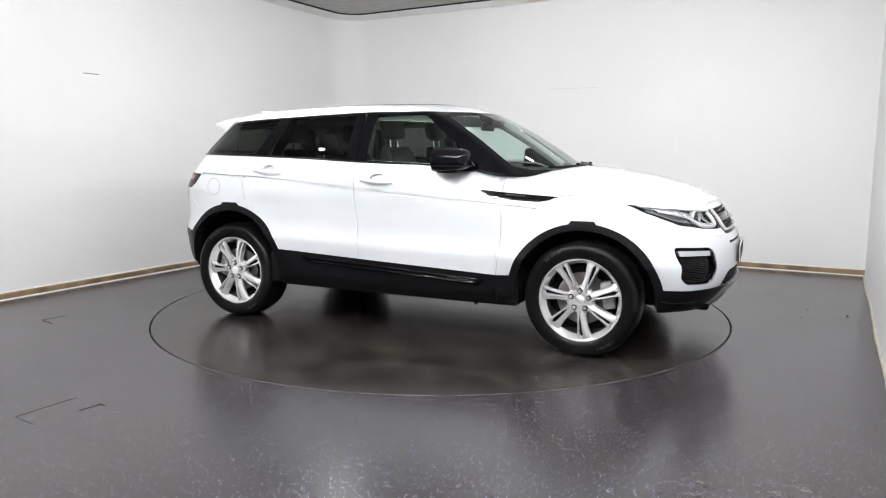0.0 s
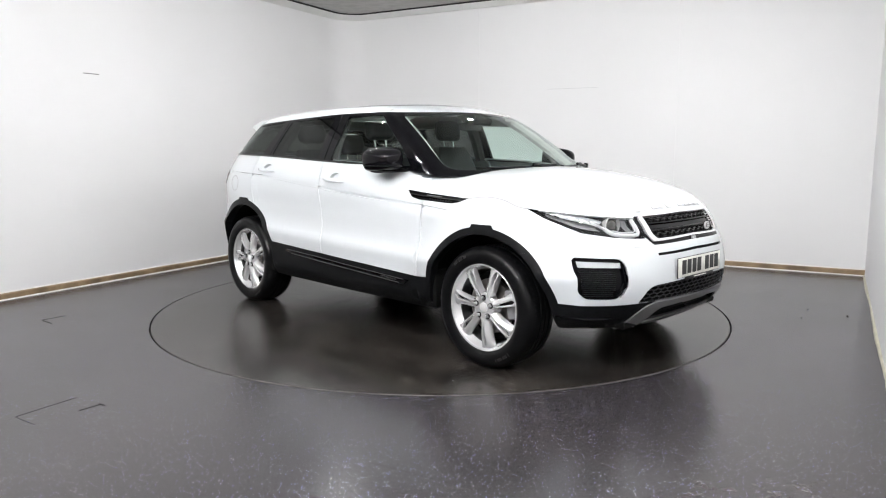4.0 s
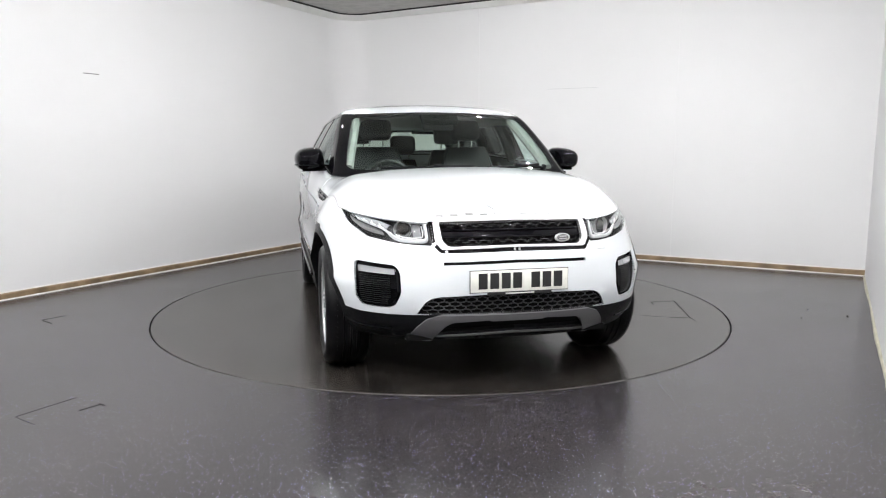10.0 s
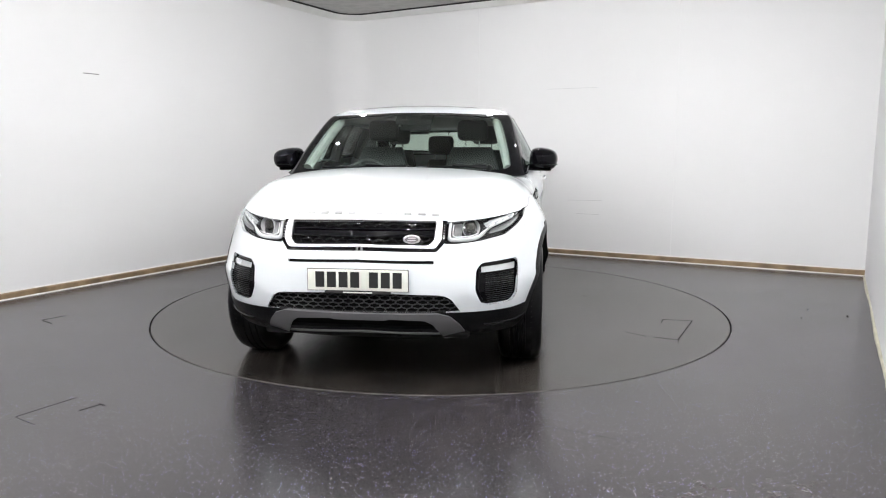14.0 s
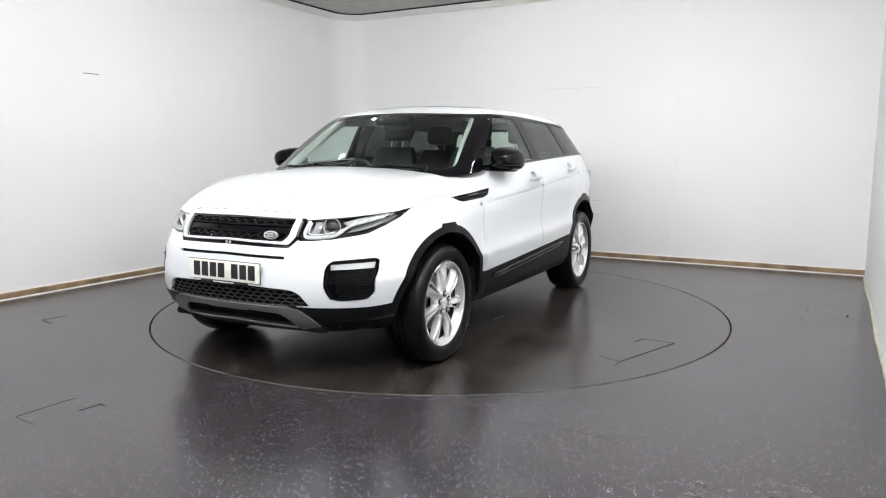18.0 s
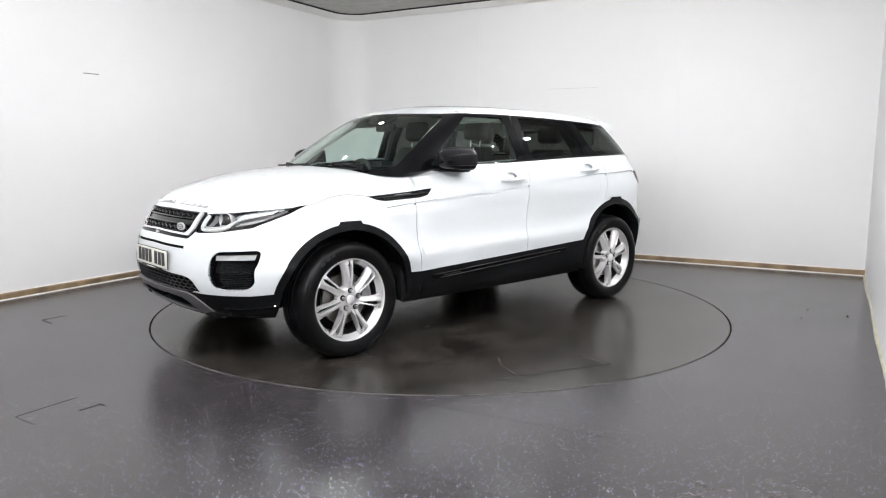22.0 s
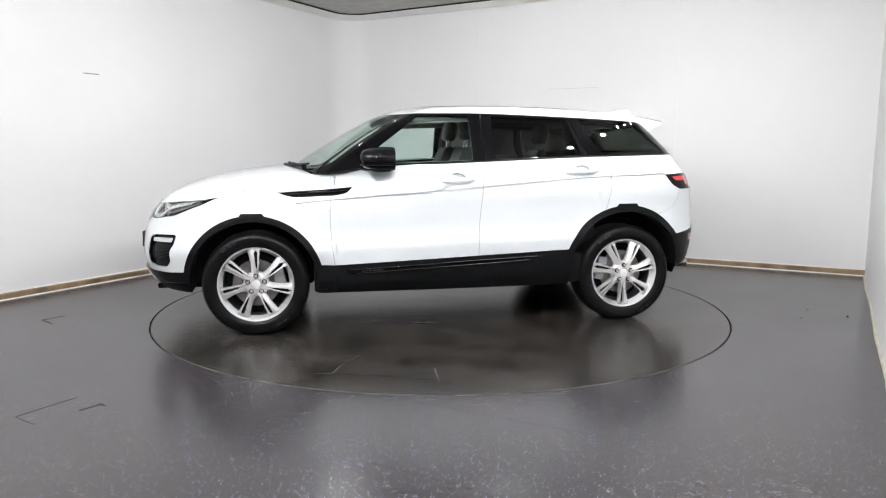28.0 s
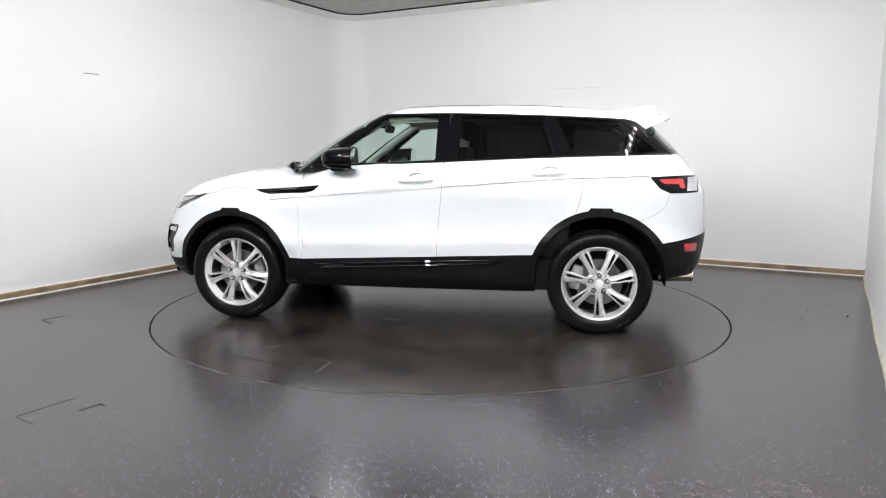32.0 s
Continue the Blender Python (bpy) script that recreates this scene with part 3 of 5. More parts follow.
def rounded(pts, r=0.02, n=4):
    """Rounds the corners of an outline."""
    out = []
    m = len(pts)
    for i in range(m):
        p, a, b = (Vector(pts[j % m]) for j in (i, i - 1, i + 1))
        da, db = (a - p), (b - p)
        k = min(r, da.length * 0.45, db.length * 0.45)
        s, e = p + da.normalized() * k, p + db.normalized() * k
        for j in range(n + 1):
            t = j / n
            out.append(tuple(s * (1 - t) ** 2 + p * 2 * t * (1 - t) + e * t * t))
    return out


def smooth_path(pts, n=6):
    """Catmull-Rom through an open list."""
    P = [Vector(p) for p in pts]
    P = [P[0] * 2 - P[1]] + P + [P[-1] * 2 - P[-2]]
    out = []
    for i in range(1, len(P) - 2):
        for j in range(n):
            t = j / n
            a, b, c, d = P[i - 1:i + 3]
            out.append(tuple(0.5 * ((2 * b) + (c - a) * t + (2 * a - 5 * b + 4 * c - d) * t * t + (3 * b - a - 3 * c + d) * t ** 3)))
    return out + [tuple(P[-2])]


def ribbon(pts, w):
    """Closed outline of width w about an open line."""
    P = [Vector(p) for p in pts]
    l, r = [], []
    for i, p in enumerate(P):
        d = (P[min(i + 1, len(P) - 1)] - P[max(i - 1, 0)]).normalized()
        q = Vector((-d.y, d.x)) * (w / 2)
        l.append(tuple(p + q))
        r.append(tuple(p - q))
    return l + r[::-1]


def in_poly(px, py, poly):
    inside = np.zeros(len(px), bool)
    x, y = poly[:, 0], poly[:, 1]
    j = len(poly) - 1
    for i in range(len(poly)):
        if y[i] != y[j]:
            c = ((y[i] > py) != (y[j] > py)) & (px < (x[j] - x[i]) * (py - y[i]) / (y[j] - y[i]) + x[i])
            inside ^= c
        j = i
    return inside


def cut_shell(shell, regions, ds, dv):
    """Cuts the half form along the regions' outlines. regions: (key, 3D outline), first come first served.
    Returns key -> (points, normals, triangles)."""
    from mathutils.geometry import delaunay_2d_cdt
    s = np.arange(shell.smin, shell.smax + ds / 2, ds)
    s[-1] = shell.smax
    v = np.linspace(0, 1.6, int(1.6 / dv) + 1)
    S, V = np.meshgrid(s, v, indexing="ij")
    pts = [(a, b) for a, b in zip(S.ravel(), V.ravel())]
    nv = len(v)
    edges = [(i * nv, (i + 1) * nv) for i in range(len(s) - 1)]
    polys = []
    for key, line in regions:
        cs, cv = shell.chart(np.array(line))
        i0 = len(pts)
        pts += list(zip(cs, cv))
        n = len(cs)
        edges += [(i0 + i, i0 + (i + 1) % n) for i in range(n)]
        polys.append((key, np.stack([cs, cv], 1)))
    out = delaunay_2d_cdt([Vector(p) for p in pts], edges, [], 0, 1e-6)
    P = np.array([tuple(q) for q in out[0]])
    T = np.array([f for f in out[2]])
    C = P[T].mean(1)
    ok = (C[:, 1] > 1e-5) & (C[:, 1] < 1.6) & (C[:, 0] > shell.smin) & (C[:, 0] < shell.smax)
    T, C = T[ok], C[ok]
    label = np.full(len(T), -1)
    keys = []
    for key, poly in polys:
        if key not in keys:
            keys.append(key)
        hit = in_poly(C[:, 0], C[:, 1], poly) & (label < 0)
        label[hit] = keys.index(key)
    X = shell.points(P[:, 0], P[:, 1])
    X[:, 1] = np.where(X[:, 1] < 2e-3, 0, X[:, 1])
    N = surf_normal(shell.f, X)
    res = {}
    for i, key in [(-1, "rest")] + list(enumerate(keys)):
        t = T[label == i]
        if len(t):
            res[key] = (X, N, t)
    return res


def panel(name, cut, key, material, parent, off=0.0, rim=0.0, side=0, label="", thick=0.0):
    """A mesh from one region. side 0: both halves in one mesh; 1: left (y > 0); -1: right.
    off: how far it stands out; rim: depth of the edge wall from there inwards."""
    if key not in cut:
        return None
    X, N, T = cut[key]
    used, inv = np.unique(T, return_inverse=True)
    T = inv.reshape(-1, 3)
    X, N = X[used], N[used]
    # facing: outwards
    a, b, c = X[T[:, 0]], X[T[:, 1]], X[T[:, 2]]
    flip = np.einsum("ij,ij->i", np.cross(b - a, c - a), N[T[:, 0]]) < 0
    T[flip] = T[flip][:, ::-1]
    vs, ns, fs = X + N * off, N.copy(), [tuple(t) for t in T]
    if rim:
        cnt = {}
        for t in fs:
            for i in range(3):
                e = (t[i], t[(i + 1) % 3])
                k = (min(e), max(e))
                cnt[k] = None if k in cnt else e
        border = [e for e in cnt.values() if e and not (X[e[0], 1] < 1e-3 and X[e[1], 1] < 1e-3)]
        ids = {}
        extra, en = [], []
        for a, b in border:
            for q in (a, b):
                if q not in ids:
                    ids[q] = len(vs) + len(extra)
                    extra.append(X[q] + N[q] * (off - rim))
                    en.append(N[q])
        top = {}
        for q in list(ids):
            top[q] = len(vs) + len(extra)
            extra.append(X[q] + N[q] * off)
            en.append(N[q])
        fs += [(top[b], top[a], ids[a], ids[b]) for a, b in border]
        vs = np.concatenate([vs, np.array(extra)]) if extra else vs
        ns = None
    V, F, NN = [], [], []
    if side >= 0:
        V.append(vs)
        F += fs
        NN.append(ns)
    if side <= 0:
        k = len(vs) if side == 0 else 0
        V.append(vs * [1, -1, 1])
        F += [tuple(q + k for q in f[::-1]) for f in fs]
        NN.append(ns * [1, -1, 1] if ns is not None else None)
    ob = link_mesh(name, np.concatenate(V), F, material, parent, label)
    if ns is None:
        ob.data.set_sharp_from_angle(angle=radians(35))
    else:
        ob.data.normals_split_custom_set_from_vertices([tuple(n) for n in np.concatenate(NN)])
    return ob


def split_where(ob, test, name):
    """Moves the faces whose centre passes the test into a part of their own."""
    me = ob.data
    co = [v.co.copy() for v in me.vertices]
    keep, away = [], []
    for p in me.polygons:
        (away if test(p.center) else keep).append(tuple(p.vertices))

    def mesh(faces, nm):
        used = sorted({q for f in faces for q in f})
        ids = {q: k for k, q in enumerate(used)}
        m = bpy.data.meshes.new(nm)
        m.from_pydata([co[q] for q in used], [], [tuple(ids[q] for q in f) for f in faces])
        m.materials.append(me.materials[0])
        m.polygons.foreach_set("use_smooth", [True] * len(faces))
        m.update()
        m.set_sharp_from_angle(angle=radians(35))
        return m
    if away:
        other = new(name, mesh(away, name))
        other.parent = ob.parent
    ob.data = mesh(keep, ob.name)
    return ob


bottom_x = spline([-2.2, -1.9, -1.6, -0.95, 0.85, 1.6, 1.8, 2.2], [0.40, 0.40, 0.36, 0.285, 0.275, 0.29, 0.29, 0.27])
belt_x = spline([-2.0, -1.84, -1.137, -0.25, 0.475, 0.805, 1.0, 1.3], [1.225, 1.222, 1.206, 1.170, 1.137, 1.093, 1.09, 1.09])
WB = WHEELBASE / 2
BODY = Shell(body_f, -NOSE_X0, NOSE_X0, 0.75, bottom_x)
CABIN = Shell(cabin_f, -0.9, -0.1, 1.0, belt_x)


def arc_xz(cx, r, a0, a1, n=40, cz=HUB_Z):
    return [(cx + r * math.cos(radians(a0 + (a1 - a0) * i / n)), cz + r * math.sin(radians(a0 + (a1 - a0) * i / n))) for i in range(n + 1)]


def ellipse(cx, cz, rx, rz, n=24):
    return [(cx + rx * math.cos(2 * math.pi * i / n), cz + rz * math.sin(2 * math.pi * i / n)) for i in range(n)]


_FY, _FZ = np.linspace(0, 0.9, 181), np.linspace(0.28, 0.96, 171)
_FX = BODY.from_front([(y, z) for y in _FY for z in _FZ], 0.9)[:, 0].reshape(181, 171)


def front_at(y, z, out=0.0):
    """A point on the body's front, moved out by some metres along x."""
    i, j = min(abs(y), 0.899) / 0.005, (min(max(z, 0.28), 0.959) - 0.28) / 0.004
    a, b = int(i), int(j)
    u, v = i - a, j - b
    x = (_FX[a, b] * (1 - u) + _FX[a + 1, b] * u) * (1 - v) + (_FX[a, b + 1] * (1 - u) + _FX[a + 1, b + 1] * u) * v
    return Vector((x + out, y, z))


def side_at(x, z, out=0.0, sd=1):
    p = BODY.from_side([(x, z)])[0]
    return Vector((x, (p[1] + out) * sd, z))


# outlines, front view (y, z) or side view (x, z), in metres about the car's middle
HEADLIGHT = [(0.430, 0.884), (0.51, 0.888), (0.62, 0.898), (0.72, 0.909), (0.79, 0.921), (0.826, 0.935), (0.812, 0.885), (0.782, 0.852), (0.748, 0.828), (0.726, 0.811), (0.67, 0.800), (0.60, 0.787), (0.49, 0.778), (0.426, 0.777)]
FOG = [(0.780, 0.688), (0.61, 0.679), (0.586, 0.645), (0.584, 0.54), (0.612, 0.474), (0.650, 0.462), (0.762, 0.466), (0.792, 0.505), (0.797, 0.62), (0.791, 0.675)]
FOG_LAMP = [(0.780, 0.668), (0.610, 0.660), (0.612, 0.632), (0.780, 0.636)]
VENT = [(1.162, 0.971), (0.85, 0.989), (0.653, 1.006), (0.70, 0.963), (0.77, 0.948), (1.045, 0.937), (1.10, 0.947)]
TAIL = [(-1.641, 1.075), (-1.81, 1.082), (-2.01, 1.08), (-1.99, 0.967), (-1.778, 0.967), (-1.705, 1.0)]
SEAM_F = [(0.80, 1.12), (0.805, 1.05), (0.806, 0.96), (0.814, 0.80), (0.803, 0.60), (0.785, 0.46)]
SEAM_M = [(-0.257, 1.19), (-0.250, 1.05), (-0.246, 0.967), (-0.230, 0.809), (-0.218, 0.651), (-0.215, 0.50)]
SEAM_R = [(-1.160, 1.23), (-1.171, 1.184), (-1.197, 1.123), (-1.202, 1.009), (-1.183, 0.895), (-1.14, 0.77)]
HOOD_SIDE = [(1.62, 0.928), (1.57, 0.931), (1.504, 0.942), (1.412, 0.972), (1.308, 0.985), (1.212, 0.978), (1.150, 0.968)]


def car_body(root):
    R = []

    def side(key, pts, step=0.015):
        R.append((key, BODY.from_side(dense(pts, step))))

    def front(key, pts, step=0.012):
        R.append((key, BODY.from_front(dense(pts, step), 0.9)))

    def side_line(key, pts, w=0.005):
        R.append((key, BODY.from_side(dense(ribbon(smooth_path(pts), w), 0.03))))
    side("void", arc_xz(WB, 0.428, -60, 240, 80), 0.05)
    side("void", arc_xz(-WB, 0.438, -60, 240, 80, 0.372), 0.05)
    R.append(("void", BODY.from_top(dense([(0.80, -0.01), (0.80, 0.6), (0.72, 0.74), (0.45, 0.80), (-1.2, 0.845), (-1.6, 0.77), (-1.85, 0.45), (-1.9, -0.01)], 0.03))))
    front("headlight", rounded(HEADLIGHT, 0.008))
    front("fog_lamp", FOG_LAMP)
    front("fog", rounded(FOG, 0.02))
    front("grille_mesh", rounded([(-0.01, 0.893), (0.380, 0.887), (0.376, 0.80), (0.347, 0.770), (-0.01, 0.777)], 0.012))
    front("grille_frame", rounded([(-0.01, 0.8945), (0.410, 0.889), (0.411, 0.80), (0.382, 0.758), (-0.01, 0.766)], 0.012))
    front("grille_surround", rounded([(-0.01, 0.8965), (0.434, 0.8925), (0.429, 0.785), (0.389, 0.741), (-0.01, 0.747)], 0.01))
    front("slot", [(-0.01, 0.691), (0.378, 0.684), (0.378, 0.699), (-0.01, 0.706)])
    front("lower_grille", rounded([(-0.01, 0.543), (0.40, 0.528), (0.44, 0.520), (0.47, 0.500), (0.512, 0.434), (-0.01, 0.434)], 0.012))
    front("skid", rounded([(-0.01, 0.437), (0.40, 0.434), (0.458, 0.415), (0.500, 0.37), (0.565, 0.25), (0.43, 0.25), (0.405, 0.315), (0.365, 0.376), (0.33, 0.397), (0.15, 0.406), (0.135, 0.399), (-0.01, 0.399)], 0.008))
    front("lip", [(-0.01, 0.331), (0.40, 0.316), (0.40, 0.309), (-0.01, 0.322)])
    front("intake", [(-0.01, 0.396), (0.33, 0.394), (0.36, 0.374), (0.39, 0.335), (-0.01, 0.345)])
    side("vent", rounded(VENT, 0.01))
    side("tail_red", [(-1.70, 1.058), (-1.865, 1.062), (-1.885, 1.000), (-1.85, 0.997), (-1.835, 1.028), (-1.735, 1.030)])
    side("tail_clear", [(-1.905, 1.068), (-2.0, 1.068), (-1.975, 0.978), (-1.895, 0.978)])
    side("tail", rounded(TAIL, 0.012))
    side("rear_reflector", [(-1.885, 0.628), (-1.990, 0.618), (-1.98, 0.566), (-1.895, 0.573)])
    side("sill_trim", rounded([(0.72, 0.438), (0.67, 0.408), (-0.25, 0.456), (-0.60, 0.476), (-0.67, 0.496), (-0.66, 0.508), (-0.25, 0.492)], 0.012))
    for key, cx, r, cz in (("arch_front", WB, 0.470, HUB_Z), ("arch_rear", -WB, 0.484, 0.372)):
        top = cz + r + 0.013
        side(key, arc_xz(cx, r, -75, 80, 40, cz) + [(cx + 0.068, top), (cx - 0.068, top)] + arc_xz(cx, r, 100, 255, 40, cz), 0.02)
    side("sill", [(0.93, 0.2), (0.93, 0.482), (0.785, 0.474), (-0.21, 0.517), (-0.93, 0.548), (-0.97, 0.2)])
    front("bumper_low", [(-0.01, 0.2), (-0.01, 0.437), (0.44, 0.434), (0.64, 0.430), (0.77, 0.430), (0.875, 0.443), (1.0, 0.462), (1.0, 0.2)])
    side("rear_low", [(-1.55, 0.25), (-1.66, 0.636), (-1.72, 0.636), (-1.82, 0.648), (-2.03, 0.675), (-2.178, 0.69), (-2.178, 0.3)])
    # joints between the panels
    R.append(("joint", BODY.from_side(dense(ribbon(smooth_path(HOOD_SIDE), 0.006), 0.02))))
    for k, line in enumerate((SEAM_F, SEAM_M, SEAM_R)):
        side_line("joint%d" % k, line)
    side_line("joint3", [(-1.778, 0.966), (-1.739, 0.871), (-1.659, 0.815), (-1.577, 0.787)], 0.004)
    side_line("crease", [(1.037, 0.891), (0.777, 0.913), (0.149, 0.961), (-0.441, 1.006), (-1.017, 1.051), (-1.397, 1.066), (-1.640, 1.077)], 0.017)
    for k, (cx, cz) in enumerate(((-0.067, 1.058), (-0.985, 1.108))):
        side("handle_cup%d" % k, ellipse(cx, cz + 0.008, 0.056, 0.030))
    R.append(("cowl", BODY.from_top(dense([(0.6, -0.01), (1.150, -0.01), (1.125, 0.30), (1.07, 0.50), (1.00, 0.56), (0.93, 0.66), (0.87, 0.735), (0.80, 0.765), (0.6, 0.785)], 0.02))))
    hood = [BODY.from_front(dense([(-0.01, 0.897), (0.41, 0.8925), (0.60, 0.899), (0.708, 0.908), (0.78, 0.918), (0.824, 0.935)], 0.02, False), 0.9),
            BODY.from_side(dense(smooth_path(HOOD_SIDE) + [(1.10, 1.0), (1.0, 1.04), (0.90, 1.08)], 0.03, False)), BODY.from_top(dense([(0.9, 0.6), (0.9, -0.01)], 0.05, False))]
    R.append(("hood", np.concatenate(hood)))
    side("front_door", SEAM_F + [(-0.24, 0.45)] + SEAM_M[::-1], 0.05)
    side("rear_door", SEAM_M + [(-1.0, 0.45), (-1.1, 0.7)] + SEAM_R[::-1], 0.05)
    front("bumper", [(-0.01, 0.9), (0.5, 0.9), (0.82, 0.86), (0.90, 0.70), (1.1, 0.5), (1.1, 0.3), (-0.01, 0.3)], 0.05)
    side("fender", [(0.78, 0.3), (0.78, 1.2), (2.3, 1.2), (2.3, 0.3)], 0.1)
    side("quarter", [(-1.1, 0.3), (-1.1, 1.3), (-1.95, 1.3), (-1.95, 0.3)], 0.1)
    cut = cut_shell(BODY, R, 0.026, 0.02)
    P = {}
    P["hood"] = panel("hood", cut, "hood", M["white"], root, 0.0, 0.02)
    P["bumper"] = panel("front_bumper", cut, "bumper", M["white"], root, 0.0, 0.015)
    split_where(P["bumper"], lambda c: c.z > 0.862 and abs(c.y) < 0.30, "hood_edge")
    for sd in (1, -1):
        split_where(P["bumper"], lambda c: c.z > 0.862 and c.y * sd > 0, "headlight_edge")
        split_where(P["bumper"], lambda c: c.x < 1.2 and c.y * sd > 0, "fender_edge")
    tg = panel("tailgate", cut, "rest", M["white"], root, 0, 0.01)
    split_where(tg, lambda c: c.x > 1.0, "scuttle_edge")
    for sd in (1, -1):
        split_where(tg, lambda c: c.x > -1.0 and c.y * sd > 0, "belt_edge")
    split_where(tg, lambda c: c.x > -1.5, "roof_edge")
    panel("cowl", cut, "cowl", M["clad"], root, -0.002, 0.0, label="black plastic scuttle below the windscreen")
    panel("lower_front_bumper", cut, "bumper_low", M["clad"], root, 0.003, 0.03, label="black grained lower bumper")
    panel("lower_rear_bumper", cut, "rear_low", M["clad"], root, 0.003, 0.03, label="black grained lower bumper")
    panel("skid_plate", cut, "skid", M["satin"], P["bumper"], 0.012, 0.03, label="satin grey skid plate")
    panel("lip", cut, "lip", M["satin"], P["bumper"], 0.012, 0.02)
    panel("lower_intake", cut, "intake", M["dark"], P["bumper"], -0.02, -0.02)
    panel("slot", cut, "slot", M["dark"], P["bumper"], -0.012, -0.012)
    panel("lower_grille", cut, "lower_grille", M["dark"], P["bumper"], -0.035, -0.035, label="black honeycomb lower grille")
    panel("grille_back", cut, "grille_mesh", M["dark"], P["bumper"], -0.045, -0.045)
    panel("grille_frame", cut, "grille_frame", M["chrome_w"], P["bumper"], 0.006, 0.02, label="bright silver grille frame")
    panel("grille_surround", cut, "grille_surround", M["gloss"], P["bumper"], -0.004, 0.01)
    for sd in (1, -1):
        for k in ("arch_front", "arch_rear"):
            panel("wheel_arch_trim", cut, k, M["clad"], root, 0.003, 0.06, sd, "black plastic wheel arch trim")
        sill = panel("sill_cladding", cut, "sill", M["clad"], root, 0.004, 0.03, sd, "black plastic sill")
        panel("trim_strip", cut, "sill_trim", M["gloss"], sill, 0.016, 0.014, sd, "gloss black strip")
        for line in ([(0.68, 0.441), (-0.25, 0.489), (-0.64, 0.505)], [(0.64, 0.415), (-0.25, 0.461), (-0.58, 0.479)]):
            part("trim_edge", tube_bm([side_at(x, z, 0.017, sd) for x, z in dense(line, 0.05, False)], 0.005, 8), M["gloss_edge"], sill)
        panel("front_fender", cut, "fender", M["white"], root, 0, 0.012, sd)
        fd = panel("front_door", cut, "front_door", M["white"], root, 0, 0.012, sd)
        rd = panel("rear_door", cut, "rear_door", M["white"], root, 0, 0.012, sd)
        P["fd", sd], P["rd", sd] = fd, rd
        panel("side_vent", cut, "vent", M["gloss"], root, -0.006, -0.006, sd, "gloss black side vent")
        for k in ("joint", "joint0", "joint1", "joint2", "joint3"):
            panel("panel_joint", cut, k, M["joint"], root, -0.003, 0, sd, "thin dark panel gap")
        panel("rear_quarter", cut, "quarter", M["white"], root, 0, 0.012, sd)
        panel("crease_line", cut, "crease", M["white"], root, -0.014, -0.014, sd)
        panel("handle_cup", cut, "handle_cup0", M["white"], fd, -0.024, -0.024, sd)
        panel("handle_cup", cut, "handle_cup1", M["white"], rd, -0.024, -0.024, sd)
        hl = panel("headlight", cut, "headlight", M["lamp_dark"], root, -0.05, -0.05, sd, "clear-glass headlight with a dark housing")
        panel("lens", cut, "headlight", M["lens"], hl, -0.001, 0, sd, "clear lens").visible_shadow = False
        fg = panel("fog_light_bezel", cut, "fog", M["gloss"], root, -0.022, -0.022, sd, "black bumper vent with a fog light strip")
        panel("fog_light", cut, "fog_lamp", M["reflector"], fg, -0.008, 0.02, sd, "clear fog light strip")
        tl = panel("tail_light", cut, "tail", M["gloss"], root, 0.003, 0.01, sd, "dark tail light with a red band")
        panel("red_lens", cut, "tail_red", M["red"], tl, 0.004, 0.01, sd, "red lens")
        panel("clear_lens", cut, "tail_clear", M["reflector"], tl, 0.004, 0.01, sd)
        panel("reflector", cut, "rear_reflector", M["red"], root, 0.004, 0.01, sd, "red rear reflector")
        # vent louvre mesh and bright bar
        pts = [side_at(x, z, 0.004, sd) for x, z in ((1.12, 0.957), (0.98, 0.963), (0.80, 0.972), (0.70, 0.980))]
        part("louvre_bar", tube_bm(pts, 0.006, 6), M["gloss_edge"], root)
        # short glint along the vent's top, made as a thin grey bar
        part("vent_glint", tube_bm([side_at(x, z, 0.003, sd) for x, z in ((0.955, 0.972), (0.90, 0.975), (0.83, 0.979))], 0.0025, 6), M["satin"], root, "satin grey bar drawn as the glint in the side vent")
        for k in range(9):
            x = 0.865 + 0.022 * k
            part("vent_slat", tube_bm([side_at(x, 0.956 - 0.0004 * k, 0.0, sd), side_at(x - 0.006, 0.945, 0.0, sd)], 0.0032, 4), M["mesh"], root)
        for k in range(6):
            part("trim_mark", box_bm((0.016, 0.003, 0.006), Matrix.Translation(side_at(0.60 - 0.026 * k, 0.4315 + 0.0013 * k, 0.0175, sd))), M["mesh"], sill)
        head_lamp(hl, sd)
        fog_detail(fg, sd)
        for door, cx, cz, tilt in ((fd, -0.068, 1.045, 3.0), (rd, -0.983, 1.098, 3.0)):
            handle(door, cx, cz, tilt, sd)
    return P


def handle(door, cx, cz, tilt, sd):
    """A slim pull handle, tapered to both ends."""
    bm = bmesh.new()
    n = 14
    rings = []
    for i in range(n + 1):
        u = i / n * 2 - 1
        x = cx + u * 0.126
        z = cz - u * 0.126 * math.tan(radians(tilt))
        k = max(0.12, (1 - abs(u) ** 2.5))
        y = side_at(x, z)[1] + 0.004 + 0.026 * k ** 0.6
        h = 0.004 + 0.0105 * k
        ring = []
        for a in range(8):
            an = 2 * math.pi * a / 8
            ring.append(bm.verts.new((x, sd * (y + 0.007 * k * math.cos(an)), z + h * math.sin(an))))
        rings.append(ring)
    for a, b in zip(rings, rings[1:]):
        for k in range(8):
            bm.faces.new((a[k], a[(k + 1) % 8], b[(k + 1) % 8], b[k]))
    bm.faces.new(rings[0])
    bm.faces.new(rings[-1][::-1])
    bmesh.ops.recalc_face_normals(bm, faces=bm.faces)
    part("door_handle", bm, M["white"], door, "white door handle")


